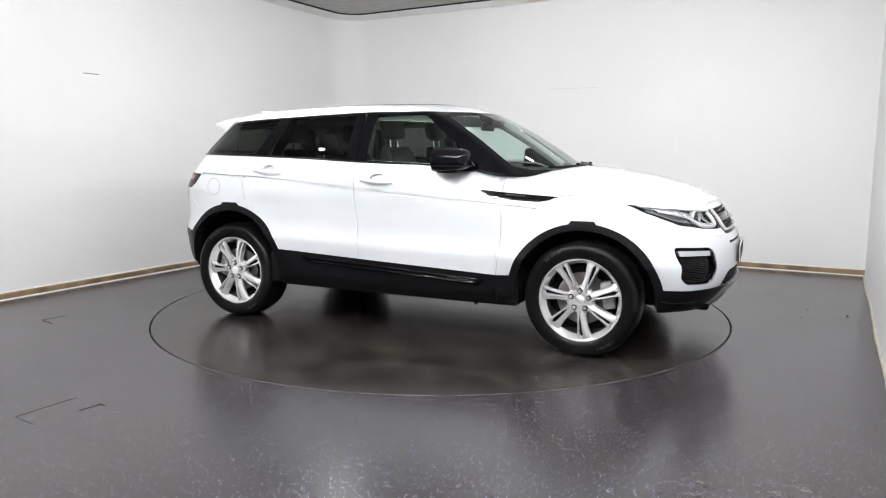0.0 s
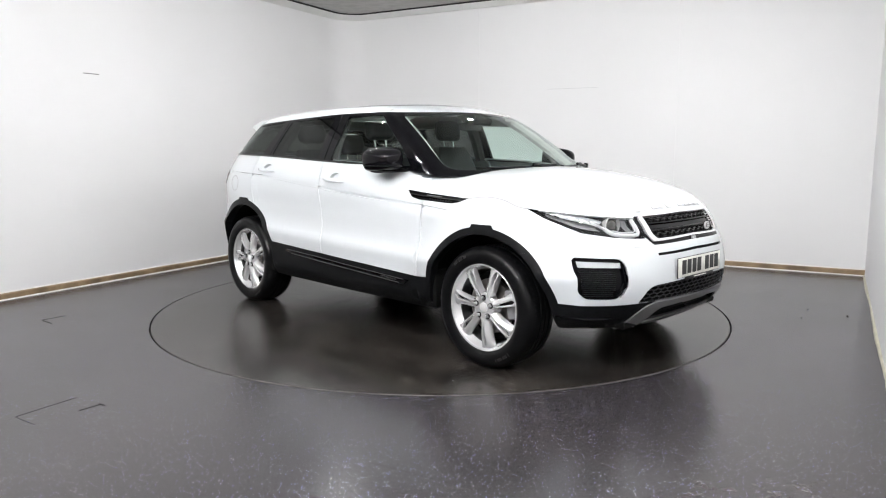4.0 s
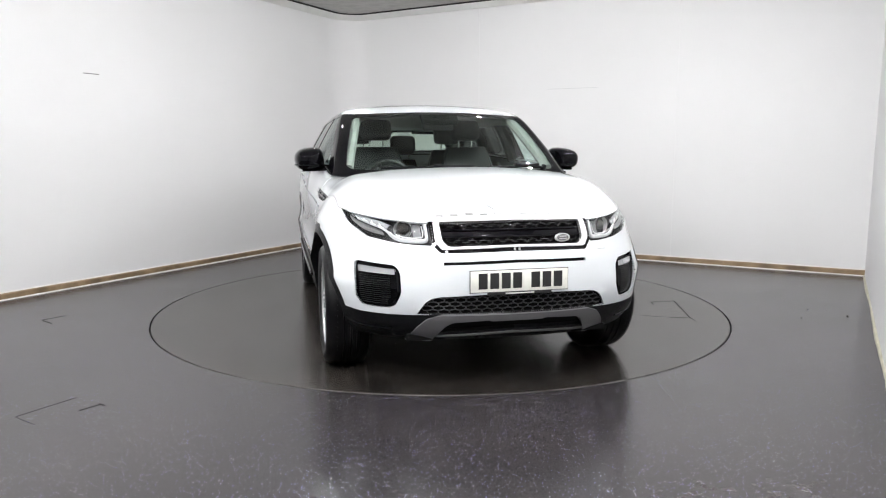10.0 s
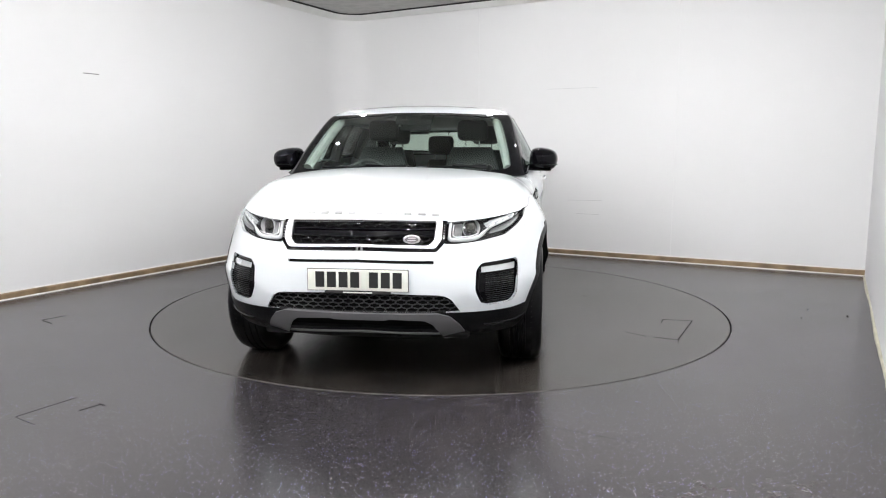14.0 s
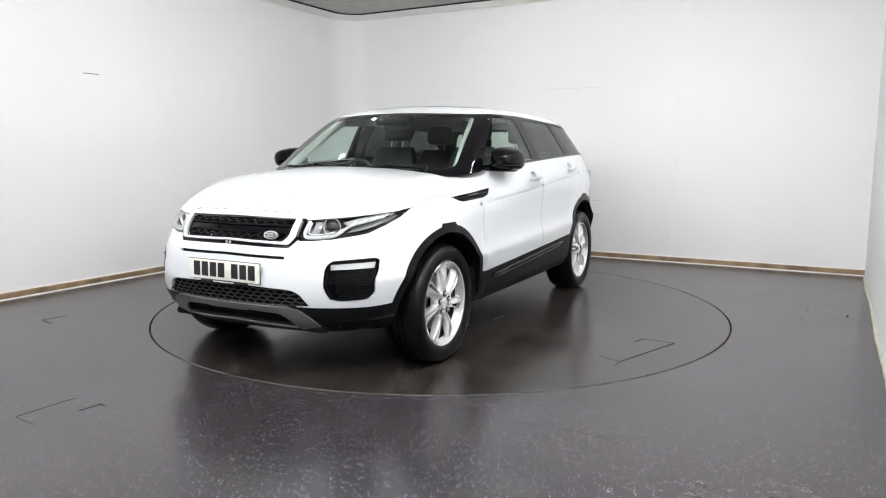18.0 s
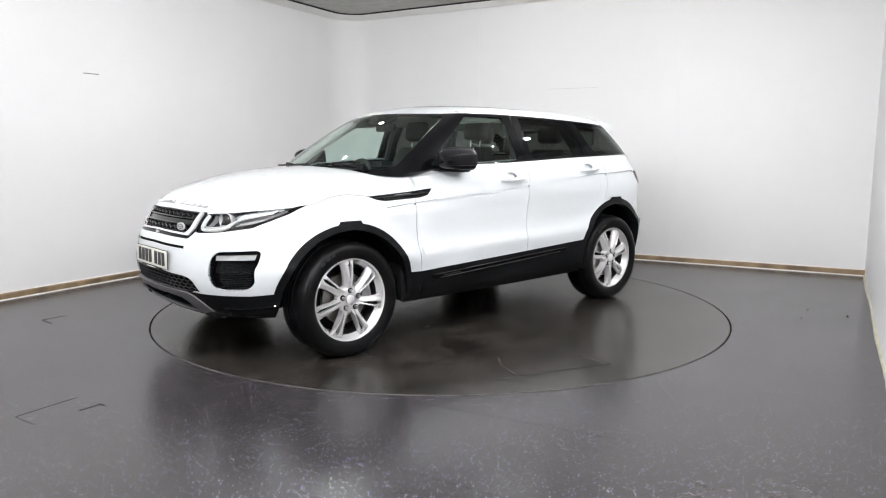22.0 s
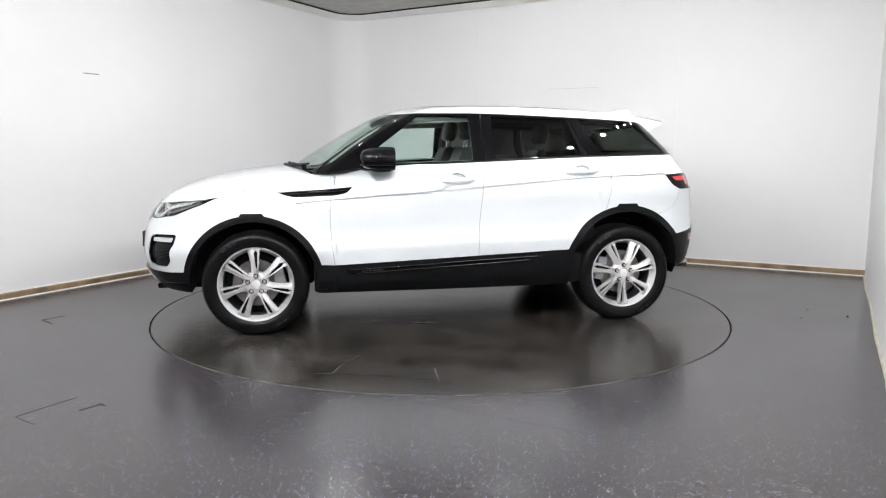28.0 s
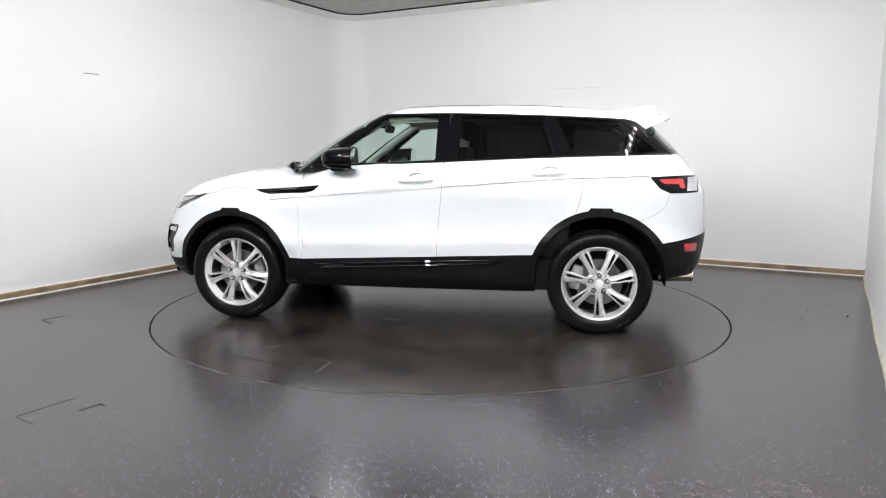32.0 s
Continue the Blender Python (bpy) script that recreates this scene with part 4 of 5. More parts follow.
def head_lamp(hl, sd):
    """Projector, light guide and trims inside one headlight."""
    c = front_at(sd * 0.546, 0.846, -0.058)
    ax = Vector((0.93, 0.36 * sd, 0)).normalized()
    rot = ax.to_track_quat("Y", "Z").to_matrix().to_4x4()
    m = Matrix.Translation(c) @ rot
    ring = lathe([(0.041, -0.03), (0.0475, 0.0), (0.0485, 0.012), (0.0465, 0.018), (0.0435, 0.012), (0.038, -0.03)], 32, m=m)
    part("projector_ring", ring, M["chrome_w"], hl)
    ball = lathe([(0.0005, 0.020), (0.015, 0.018), (0.028, 0.010), (0.037, 0.0), (0.040, -0.02)], 28, m=m)
    part("projector_lens", ball, M["bulb"], hl)

    def guide(pts, r, material, inset, name):
        p = [front_at(sd * y, z, inset) for y, z in smooth_path(pts, 5)]
        part(name, tube_bm(p, r, 8, flat=1.3), material, hl)
    guide([(0.449, 0.874), (0.446, 0.83), (0.450, 0.800), (0.49, 0.794), (0.55, 0.796), (0.592, 0.807), (0.620, 0.830)], 0.0085, M["guide"], -0.016, "light_guide")
    guide([(0.620, 0.830), (0.650, 0.853), (0.70, 0.872), (0.755, 0.893)], 0.0055, M["guide"], -0.016, "light_guide")

    # thin inner guide and a row of clear blocks along the outer arm
    guide([(0.465, 0.868), (0.463, 0.832), (0.469, 0.814), (0.50, 0.809), (0.552, 0.812), (0.588, 0.824)], 0.0028, M["chrome_w"], -0.014, "inner_guide")
    for k in range(9):
        u = k / 8
        y, z = 0.640 + 0.135 * u, 0.858 + 0.046 * u
        a, b = front_at(sd * (y - 0.004), z - 0.011 * (1 - 0.5 * u), -0.010), front_at(sd * (y + 0.006), z + 0.011 * (1 - 0.5 * u), -0.010)
        part("clear_block", tube_bm([a, b], 0.0034, 6), M["guide" if k % 2 else "reflector"], hl)
    for k in range(6):
        c = front_at(sd * 0.421, 0.870 - 0.013 * k, 0.004)
        part("edge_stud", lathe([(0.0005, 0.003), (0.0025, 0.002), (0.003, -0.004)], 8, m=Matrix.Translation(c) @ Vector((1, 0.1 * sd, 0)).to_track_quat("Y", "Z").to_matrix().to_4x4()), M["chrome_w"], hl)

    def bowl(upper, lower, inset, material, name, rows=4):
        up, lo = smooth_path(upper, 5), smooth_path(lower, 5)
        vs, fs = [], []
        n = len(up)
        for k in range(rows + 1):
            f = k / rows
            for (ya, za), (yb, zb) in zip(up, lo):
                vs.append(front_at(sd * (ya + (yb - ya) * f), za + (zb - za) * f, inset - 0.018 * math.sin(math.pi * f)))
        for k in range(rows):
            for i in range(n - 1):
                fs.append((k * n + i, k * n + i + 1, (k + 1) * n + i + 1, (k + 1) * n + i))
        link_mesh(name, vs, fs, material, hl)
    bowl([(0.610, 0.868), (0.66, 0.888), (0.72, 0.902), (0.775, 0.916)], [(0.632, 0.846), (0.67, 0.866), (0.715, 0.882), (0.762, 0.900)], -0.012, M["reflector"], "reflector_bowl")
    bowl([(0.650, 0.842), (0.70, 0.860), (0.75, 0.880), (0.79, 0.905)], [(0.640, 0.818), (0.70, 0.830), (0.745, 0.850), (0.782, 0.880)], -0.016, M["satin"], "side_reflector")
    bowl([(0.468, 0.876), (0.484, 0.878), (0.496, 0.878), (0.504, 0.878)], [(0.466, 0.812), (0.484, 0.810), (0.499, 0.812), (0.506, 0.815)], -0.030, M["satin"], "inner_reflector")


def fog_detail(fg, sd):
    for i in range(14):
        z = 0.618 - i * 0.0105
        y0, y1 = 0.632 + (0.010 if z < 0.51 else 0), 0.772 - max(0, 0.53 - z) * 0.25
        pts = [front_at(sd * (y0 + (y1 - y0) * k / 8), z + 0.002 * (k % 2), -0.0195) for k in range(9)]
        part("slat", tube_bm(pts, 0.0019, 4), M["clad"], fg)
    pts = [front_at(sd * y, z, -0.006) for y, z in ((0.598, 0.65), (0.594, 0.55), (0.615, 0.49))]
    part("inner_fin", tube_bm(pts, 0.007, 6), M["gloss"], fg)
    # moulded ridge on the lower bumper's corner
    pts = [front_at(sd * y, z, 0.006) for y, z in smooth_path([(0.62, 0.352), (0.70, 0.350), (0.78, 0.356), (0.83, 0.368)], 5)]
    part("moulded_ridge", tube_bm(pts, 0.006, 6), M["gloss"], fg)
    # washer cap joint below the headlight
    pts = [front_at(sd * y, 0.735, 0.0003) for y in (0.46, 0.49, 0.52)]
    part("washer_cap_joint", tube_bm(pts, 0.0012, 5), M["joint"], fg)


def grille(root, P):
    """Honeycomb of the grille and the lower grille, bars, badge, plate, bonnet lettering."""
    bm = bmesh.new()

    def cell(y, z, w, h, out, t):
        pts = [(y + w * a, z + h * b) for a, b in ((-0.5, 0), (-0.27, 0.5), (0.27, 0.5), (0.5, 0), (0.27, -0.5), (-0.27, -0.5))]
        tube_bm([front_at(a, b, out) for a, b in pts], t, 5, bm, closed=True)
    for row, z in enumerate((0.8785, 0.8605, 0.8035, 0.7855)):
        for i in range(-7, 8):
            y = (i + 0.5 * (row % 2)) * 0.064
            if abs(y) < (0.350 if row < 3 else 0.332):
                cell(y, z, 0.066, 0.026, -0.016, 0.0027)
                cell(y, z, 0.044, 0.014, -0.026, 0.0018)
    tagged(part("honeycomb", bm, M["gloss_edge"], P["bumper"], "gloss black honeycomb mesh"), kind="stuff")
    for z, r in ((0.849, 0.006), (0.816, 0.006)):
        pts = [front_at(y, z, -0.012) for y in np.linspace(-0.370, 0.370, 17)]
        part("grille_bar", tube_bm(pts, r, 8), M["gloss"], P["bumper"])
    vs, fs = [], []
    for i, y in enumerate(np.linspace(-0.370, 0.370, 17)):
        vs += [front_at(y, 0.849, -0.016), front_at(y, 0.816, -0.016)]
        if i:
            fs.append((2 * i - 2, 2 * i - 1, 2 * i + 1, 2 * i))
    link_mesh("grille_band", vs, fs, M["gloss"], P["bumper"])
    bm = bmesh.new()
    for row in range(5):
        z = 0.534 - row * 0.0205
        lim = 0.42 + row * 0.015
        for i in range(-9, 10):
            y = (i + 0.5 * (row % 2)) * 0.054
            if abs(y) < lim:
                zz = z - 0.010 * abs(y)
                pts = [(y + 0.058 * a, zz + 0.024 * b) for a, b in ((-0.5, 0), (-0.27, 0.5), (0.27, 0.5), (0.5, 0), (0.27, -0.5), (-0.27, -0.5))]
                tube_bm([front_at(a, b, -0.014) for a, b in pts], 0.0030, 4, bm, closed=True)
    tagged(part("lower_honeycomb", bm, M["mesh"], P["bumper"], "black honeycomb mesh"), kind="stuff")
    # badge: a plain oval
    c = front_at(0.262, 0.803, -0.004)
    n = Vector((1, 0.13, 0.12)).normalized()
    m = Matrix.Translation(c) @ n.to_track_quat("Y", "Z").to_matrix().to_4x4()
    badge = part("badge", lathe([(0.0005, 0.004), (0.030, 0.004), (0.036, 0.002), (0.037, -0.004), (0.0005, -0.004)], 32, m=m @ Matrix.Diagonal((1.2, 1, 0.62, 1))), M["emblem"], P["bumper"], "silver oval badge")
    part("badge_bar", lathe([(0.0005, 0.0062), (0.026, 0.0062), (0.028, 0.004), (0.0005, 0.004)], 32, m=m @ Matrix.Diagonal((1.2, 1, 0.58, 1))), M["satin"], badge)
    for dz, w in ((0.006, 0.02), (-0.006, 0.022)):
        part("badge_bar", box_bm((w * 2, 0.003, 0.005), m @ pose(0, 0.0065, dz)), M["emblem"], badge)
    # sensors in the slot below the grille
    for y in (-0.012, 0.012):
        part("sensor", box_bm((0.01, 0.008, 0.014), Matrix.Translation(front_at(y, 0.757, 0.004))), M["emblem"], P["bumper"])
    # number plate with bars in place of the characters
    x0 = front_at(0, 0.60).x + 0.004
    plate = part("number_plate", box_bm((0.006, 0.514, 0.107), pose(x0 + 0.003, 0, 0.604, 0, -1.5, 0), 0.002), M["plate"], root, "white number plate with black bars")
    part("plate_border", box_bm((0.004, 0.520, 0.113), pose(x0, 0, 0.604, 0, -1.5, 0), 0.001), M["ink"], plate)
    part("plate_holder", box_bm((0.006, 0.34, 0.016), pose(x0 + 0.004, 0.0, 0.541, 0, -1.5, 0), 0.002), M["ink"], plate)
    part("holder_bar", box_bm((0.002, 0.15, 0.006), pose(x0 + 0.008, 0.0, 0.5415, 0, -1.5, 0)), M["plate"], plate)
    for i, y in enumerate((-0.193, -0.133, -0.073, -0.013, 0.083, 0.143, 0.203)):
        part("plate_bar", box_bm((0.002, 0.046, 0.079), pose(x0 + 0.0068, y, 0.606, 0, -1.5, 0)), M["ink"], plate)
    for y in (-0.245, 0.245):
        part("plate_screw", box_bm((0.003, 0.008, 0.008), pose(x0 + 0.0068, y, 0.604), 0.001), M["plate"], plate)
    # bonnet lettering as plain bright bars
    for y in (-0.370, -0.293, -0.215, -0.138, -0.066, 0.077, 0.154, 0.226, 0.298, 0.370):
        p = BODY.from_top([(1.993 - 0.16 * y * y, abs(y))])[0]
        nn = Vector(surf_normal(body_f, p[None])[0])
        nn.y = math.copysign(nn.y, y)
        t = Vector((-0.32 * y, 1, 0)).normalized()
        u = nn.cross(t).normalized()
        t = u.cross(nn)
        mm = Matrix(((t.x, u.x, nn.x, p[0]), (t.y, u.y, nn.y, math.copysign(p[1], y)), (t.z, u.z, nn.z, p[2]), (0, 0, 0, 1)))
        part("letter_bar", box_bm((0.040, 0.021, 0.004), mm @ pose(0, 0, 0.004), 0.001), M["emblem"], P["hood"])


# ---- cabin: roof, pillars, glass, mirrors, wipers, spoiler ----
def car_cabin(root, P):
    R = []

    def side(key, pts, step=0.015):
        R.append((key, CABIN.from_side(dense(pts, step))))

    def front(key, pts, step=0.015):
        R.append((key, CABIN.from_front(dense(pts, step), -0.05)))

    def rear(key, pts):
        q = np.array(dense(pts, 0.02))
        o = np.stack([np.full(len(q), -0.9), q[:, 0], q[:, 1]], 1)
        R.append((key, solve_ray(cabin_f, o, np.tile([-1.0, 0, 0], (len(q), 1)), 2.0)))
    front("screen", rounded([(-0.01, 1.513), (0.37, 1.506), (0.616, 1.492), (0.655, 1.40), (0.700, 1.25), (0.722, 1.150), (0.680, 1.128), (0.3, 1.118), (-0.01, 1.115)], 0.03))
    side("front_window", rounded([(0.600, 1.150), (0.480, 1.270), (0.335, 1.380), (0.185, 1.494), (-0.185, 1.494), (-0.190, 1.184)], 0.018))
    side("rear_window", rounded([(-0.350, 1.192), (-0.352, 1.494), (-0.915, 1.478), (-1.000, 1.220)], 0.018))
    side("quarter_window", rounded([(-1.140, 1.224), (-1.010, 1.476), (-1.455, 1.448), (-1.69, 1.244)], 0.02))
    rear("rear_screen", rounded([(-0.01, 1.44), (0.50, 1.43), (0.60, 1.26), (-0.01, 1.25)], 0.04))
    side("jointa", ribbon(smooth_path([(-1.035, 1.21), (-0.985, 1.35), (-0.945, 1.495)]), 0.006))
    side("jointb", ribbon([(-0.268, 1.17), (-0.272, 1.505)], 0.006))
    front("front_black", [(-0.01, 1.525), (0.205, 1.523), (0.372, 1.518), (0.6, 1.512), (0.66, 1.5125), (0.9, 1.514), (1.0, 1.0), (-0.01, 1.0)], 0.03)
    line = smooth_path([(0.30, 1.513), (0.0, 1.515), (-0.35, 1.5145), (-0.99, 1.491), (-1.49, 1.465)])
    side("side_black", line + [(-1.64, 1.43), (-1.75, 1.44), (-2.1, 1.15), (1.1, 1.0), (0.84, 1.05)], 0.02)
    R.append(("roof_glass", CABIN.from_top(dense([(0.12, -0.01), (0.10, 0.40), (0.06, 0.44), (-1.0, 0.44), (-1.05, 0.40), (-1.08, -0.01)], 0.03))))
    rear("rear_black", [(-0.01, 1.46), (0.56, 1.45), (0.9, 1.15), (-0.01, 1.15)])
    cut = cut_shell(CABIN, R, 0.026, 0.02)
    roof = panel("roof", cut, "rest", M["white"], root, 0, 0.01)
    panel("glass_roof", cut, "roof_glass", M["gloss"], roof, 0.002, 0.004, label="dark glass roof panel")
    scr = panel("windscreen", cut, "screen", M["clear"], root, 0.001, 0, label="clear green-tinted windscreen")
    panel("windscreen_surround", cut, "front_black", M["gloss"], root, 0, 0.012, label="gloss black windscreen surround")
    panel("rear_screen", cut, "rear_screen", M["privacy_r"], root, 0, 0)
    panel("rear_screen_surround", cut, "rear_black", M["gloss"], root)
    for sd in (1, -1):
        fr = panel("window_surround", cut, "side_black", M["gloss"], root, 0, 0.02, sd, "gloss black window surround")
        for k in ("jointa", "jointb"):
            panel("pillar_joint", cut, k, M["dark"], fr, -0.004, 0, sd)
        for key, m, door, nm, lb in (("front_window", "clear", P["fd", sd], "door_window", "clear door glass"), ("rear_window", "privacy", P["rd", sd], "door_window", "dark privacy glass"), ("quarter_window", "privacy", root, "quarter_window", "dark privacy glass")):
            panel(nm, cut, key, M[m], door, -0.003, 0, sd, lb)
    # waist strip below the windows
    for sd in (1, -1):
        pts = []
        for x in np.linspace(0.80, -1.80, 40):
            z = float(belt_x(np.array(x))) + 0.006
            y = CABIN.from_side([(x, z)])[0][1]
            pts.append((x, sd * (y + 0.004), z))
        part("waist_strip", tube_bm(pts, 0.0065, 6), M["gloss_edge"], root)
    spoiler(root)
    for sd in (1, -1):
        mirror(root, sd)
    wipers(root)


def spoiler(root):
    """Roof spoiler: thin lip, with cheeks that come down over the rear pillars."""
    bm = bmesh.new()
    rings = []
    half = spline([-1.86, -1.75, -1.65, -1.58, -1.50, -1.38], [0.545, 0.590, 0.612, 0.622, 0.634, 0.648])
    for s in np.linspace(-1.0, 1.0, 41):
        k = abs(s)
        dx = 0.012 * k ** 2 + 0.075 * k ** 5
        dz = -0.006 * k ** 2 - 0.018 * k ** 6
        cheek = max(0.0, (k - 0.84) / 0.16) ** 1.3
        prof = [(-1.38, 1.562), (-1.50, 1.549), (-1.66, 1.530), (-1.80, 1.512), (-1.835, 1.505), (-1.838, 1.499), (-1.832, 1.490), (-1.76, 1.478 - 0.008 * cheek), (-1.67, 1.470 - 0.030 * cheek), (-1.59, 1.468 - 0.046 * cheek), (-1.52, 1.485 - 0.020 * cheek), (-1.44, 1.52)]
        row = []
        for x, z in prof:
            xx = x + dx * min(1.0, max(0.0, (-1.56 - x) / 0.25))
            y = s * float(half(np.array(xx)))
            row.append(bm.verts.new((xx, y, z + dz - 0.018 * (y / 0.5) ** 2 * (1 if x > -1.45 else 0.6))))
        rings.append(row)
    n = len(prof)
    for a, b in zip(rings, rings[1:]):
        for i in range(n):
            bm.faces.new((a[i], a[(i + 1) % n], b[(i + 1) % n], b[i]))
    bm.faces.new(rings[0])
    bm.faces.new(rings[-1][::-1])
    bmesh.ops.recalc_face_normals(bm, faces=bm.faces)
    sp = part("roof_spoiler", bm, M["white"], root, "white roof spoiler")
    # black underside lip and joint to the roof
    lip = [(-1.826 + 0.012 * k * k + 0.075 * k ** 5, s * 0.545 * (1 - 0.01 * k), 1.4865 - 0.017 * k * k - 0.018 * k ** 6) for s in np.linspace(-0.97, 0.97, 31) for k in (abs(s),)]
    part("lip_strip", tube_bm(lip, 0.005, 6), M["gloss"], sp, "thin black lip strip")
    # short fin on the roof
    bm = bmesh.new()
    prof = [(-1.49, 1.540), (-1.585, 1.573), (-1.655, 1.594), (-1.752, 1.597), (-1.757, 1.500)]
    rings = [[bm.verts.new((x, y, z)) for x, z in prof] for y in (-0.018, 0.018)]
    for i in range(5):
        j = (i + 1) % 5
        bm.faces.new((rings[0][i], rings[0][j], rings[1][j], rings[1][i]))
    bm.faces.new(rings[0])
    bm.faces.new(rings[1][::-1])
    bmesh.ops.recalc_face_normals(bm, faces=bm.faces)
    bmesh.ops.bevel(bm, geom=list(bm.edges), offset=0.008, segments=2, affect="EDGES", profile=0.5)
    part("roof_fin", bm, M["white"], root, "white shark-fin aerial")


def mirror(root, sd):
    """Door mirror: rounded shell on a foot, glass facing back."""
    mp = part("door_mirror", mirror_shell(sd, [(0.418, 0.95, 0.96), (0.433, 1.0, 1.0), (0.48, 1.0, 1.0), (0.54, 0.97, 0.96), (0.590, 0.89, 0.87), (0.625, 0.74, 0.72), (0.644, 0.46, 0.46), (0.650, 0.15, 0.2)]), M["gloss"], root, "gloss black door mirror")
    mp.location.x = -0.042
    bm = bmesh.new()
    rings = []
    for k in range(7):
        u = k / 6
        y, z = 0.790 + u * 0.20, 1.118 + 0.012 * (1 - u) ** 2
        xa, xb = 0.43 + 0.02 * u, 0.66 - 0.08 * u
        h = 0.016 - 0.004 * u
        rings.append([bm.verts.new((x, sd * y, z + dz)) for x, dz in ((xa, -h * 0.6), (xa - 0.008, 0), (xa, h * 0.6), ((xa + xb) / 2, h), (xb - 0.01, h * 0.6), (xb, 0), (xb - 0.01, -h * 0.7), ((xa + xb) / 2, -h))])
    for p, q in zip(rings, rings[1:]):
        for i in range(8):
            bm.faces.new((p[i], p[(i + 1) % 8], q[(i + 1) % 8], q[i]))
    bm.faces.new(rings[0])
    bm.faces.new(rings[-1][::-1])
    bmesh.ops.recalc_face_normals(bm, faces=bm.faces)
    part("mirror_foot", bm, M["gloss"], mp)
    bm = bmesh.new()
    cy, cz = sd * 0.937, 1.195
    c = bm.verts.new((0.423, cy, cz))
    vs = [bm.verts.new((0.4185, cy + (y - cy) * 0.90, cz + (z - cz) * 0.90)) for y, z in mirror_outline(sd)]
    for i in range(len(vs)):
        bm.faces.new((c, vs[i], vs[(i + 1) % len(vs)]))
    part("mirror_glass", bm, M["chrome"], mp, "mirror glass")
    # joint between the upper and the lower shell
    lo = [(x, sd * (0.937 + dy), 1.152) for x, dy in ((0.44, 0.098), (0.52, 0.096), (0.585, 0.085), (0.623, 0.066), (0.642, 0.035), (0.647, 0.0), (0.642, -0.035), (0.623, -0.066), (0.585, -0.082))]
    part("mirror_band", tube_bm(lo, 0.004, 6), M["clad"], mp)


def mirror_outline(sd):
    pts = [(0.855, 1.130), (0.89, 1.115), (0.97, 1.113), (1.030, 1.125), (1.055, 1.170), (1.052, 1.222), (1.02, 1.256), (0.96, 1.272), (0.905, 1.273), (0.870, 1.25), (0.856, 1.19)]
    return [(sd * (y - 0.018), z) for y, z in smooth_path(pts + [pts[0]], 4)[:-1]]


def mirror_shell(sd, steps):
    bm = bmesh.new()
    rings = []
    o = mirror_outline(sd)
    cy, cz = sd * 0.937, 1.195
    for x, k, kz in steps:
        rings.append([bm.verts.new((x, cy + (y - cy) * k, cz + (z - cz) * kz)) for y, z in o])
    n = len(o)
    for a, b in zip(rings, rings[1:]):
        for i in range(n):
            bm.faces.new((a[i], a[(i + 1) % n], b[(i + 1) % n], b[i]))
    bm.faces.new(rings[-1])
    bmesh.ops.recalc_face_normals(bm, faces=bm.faces)
    return bm


def wipers(root):
    for pts, pin in (([(0.10, 0.008), (0.35, 0.014), (0.56, 0.026)], 0.60), ([(-0.52, 0.008), (-0.2, 0.014), (0.06, 0.022)], 0.05)):
        line = []
        for y, dz in smooth_path([Vector(p) for p in pts], 8):
            p = CABIN.from_front([(abs(y), 1.112 + dz)], -0.05)[0]
            line.append((p[0] + 0.022, y, p[2] + 0.020))
        w = part("wiper", tube_bm(line, 0.009, 6), M["clad"], root, "black windscreen wiper")
        e = Vector(line[-1])
        part("wiper_arm", tube_bm([e + Vector((0.03, 0.02, -0.02)), Vector(line[len(line) // 2]) + Vector((0.012, 0, 0.012))], 0.011, 6), M["clad"], w)
        part("wiper_pivot", lathe([(0.001, 0.02), (0.016, 0.016), (0.018, -0.02)], 14, m=Matrix.Translation(e + Vector((0.03, 0.025, -0.018))) @ pose(0, 0, 0, 70, 0, 0)), M["clad"], w)


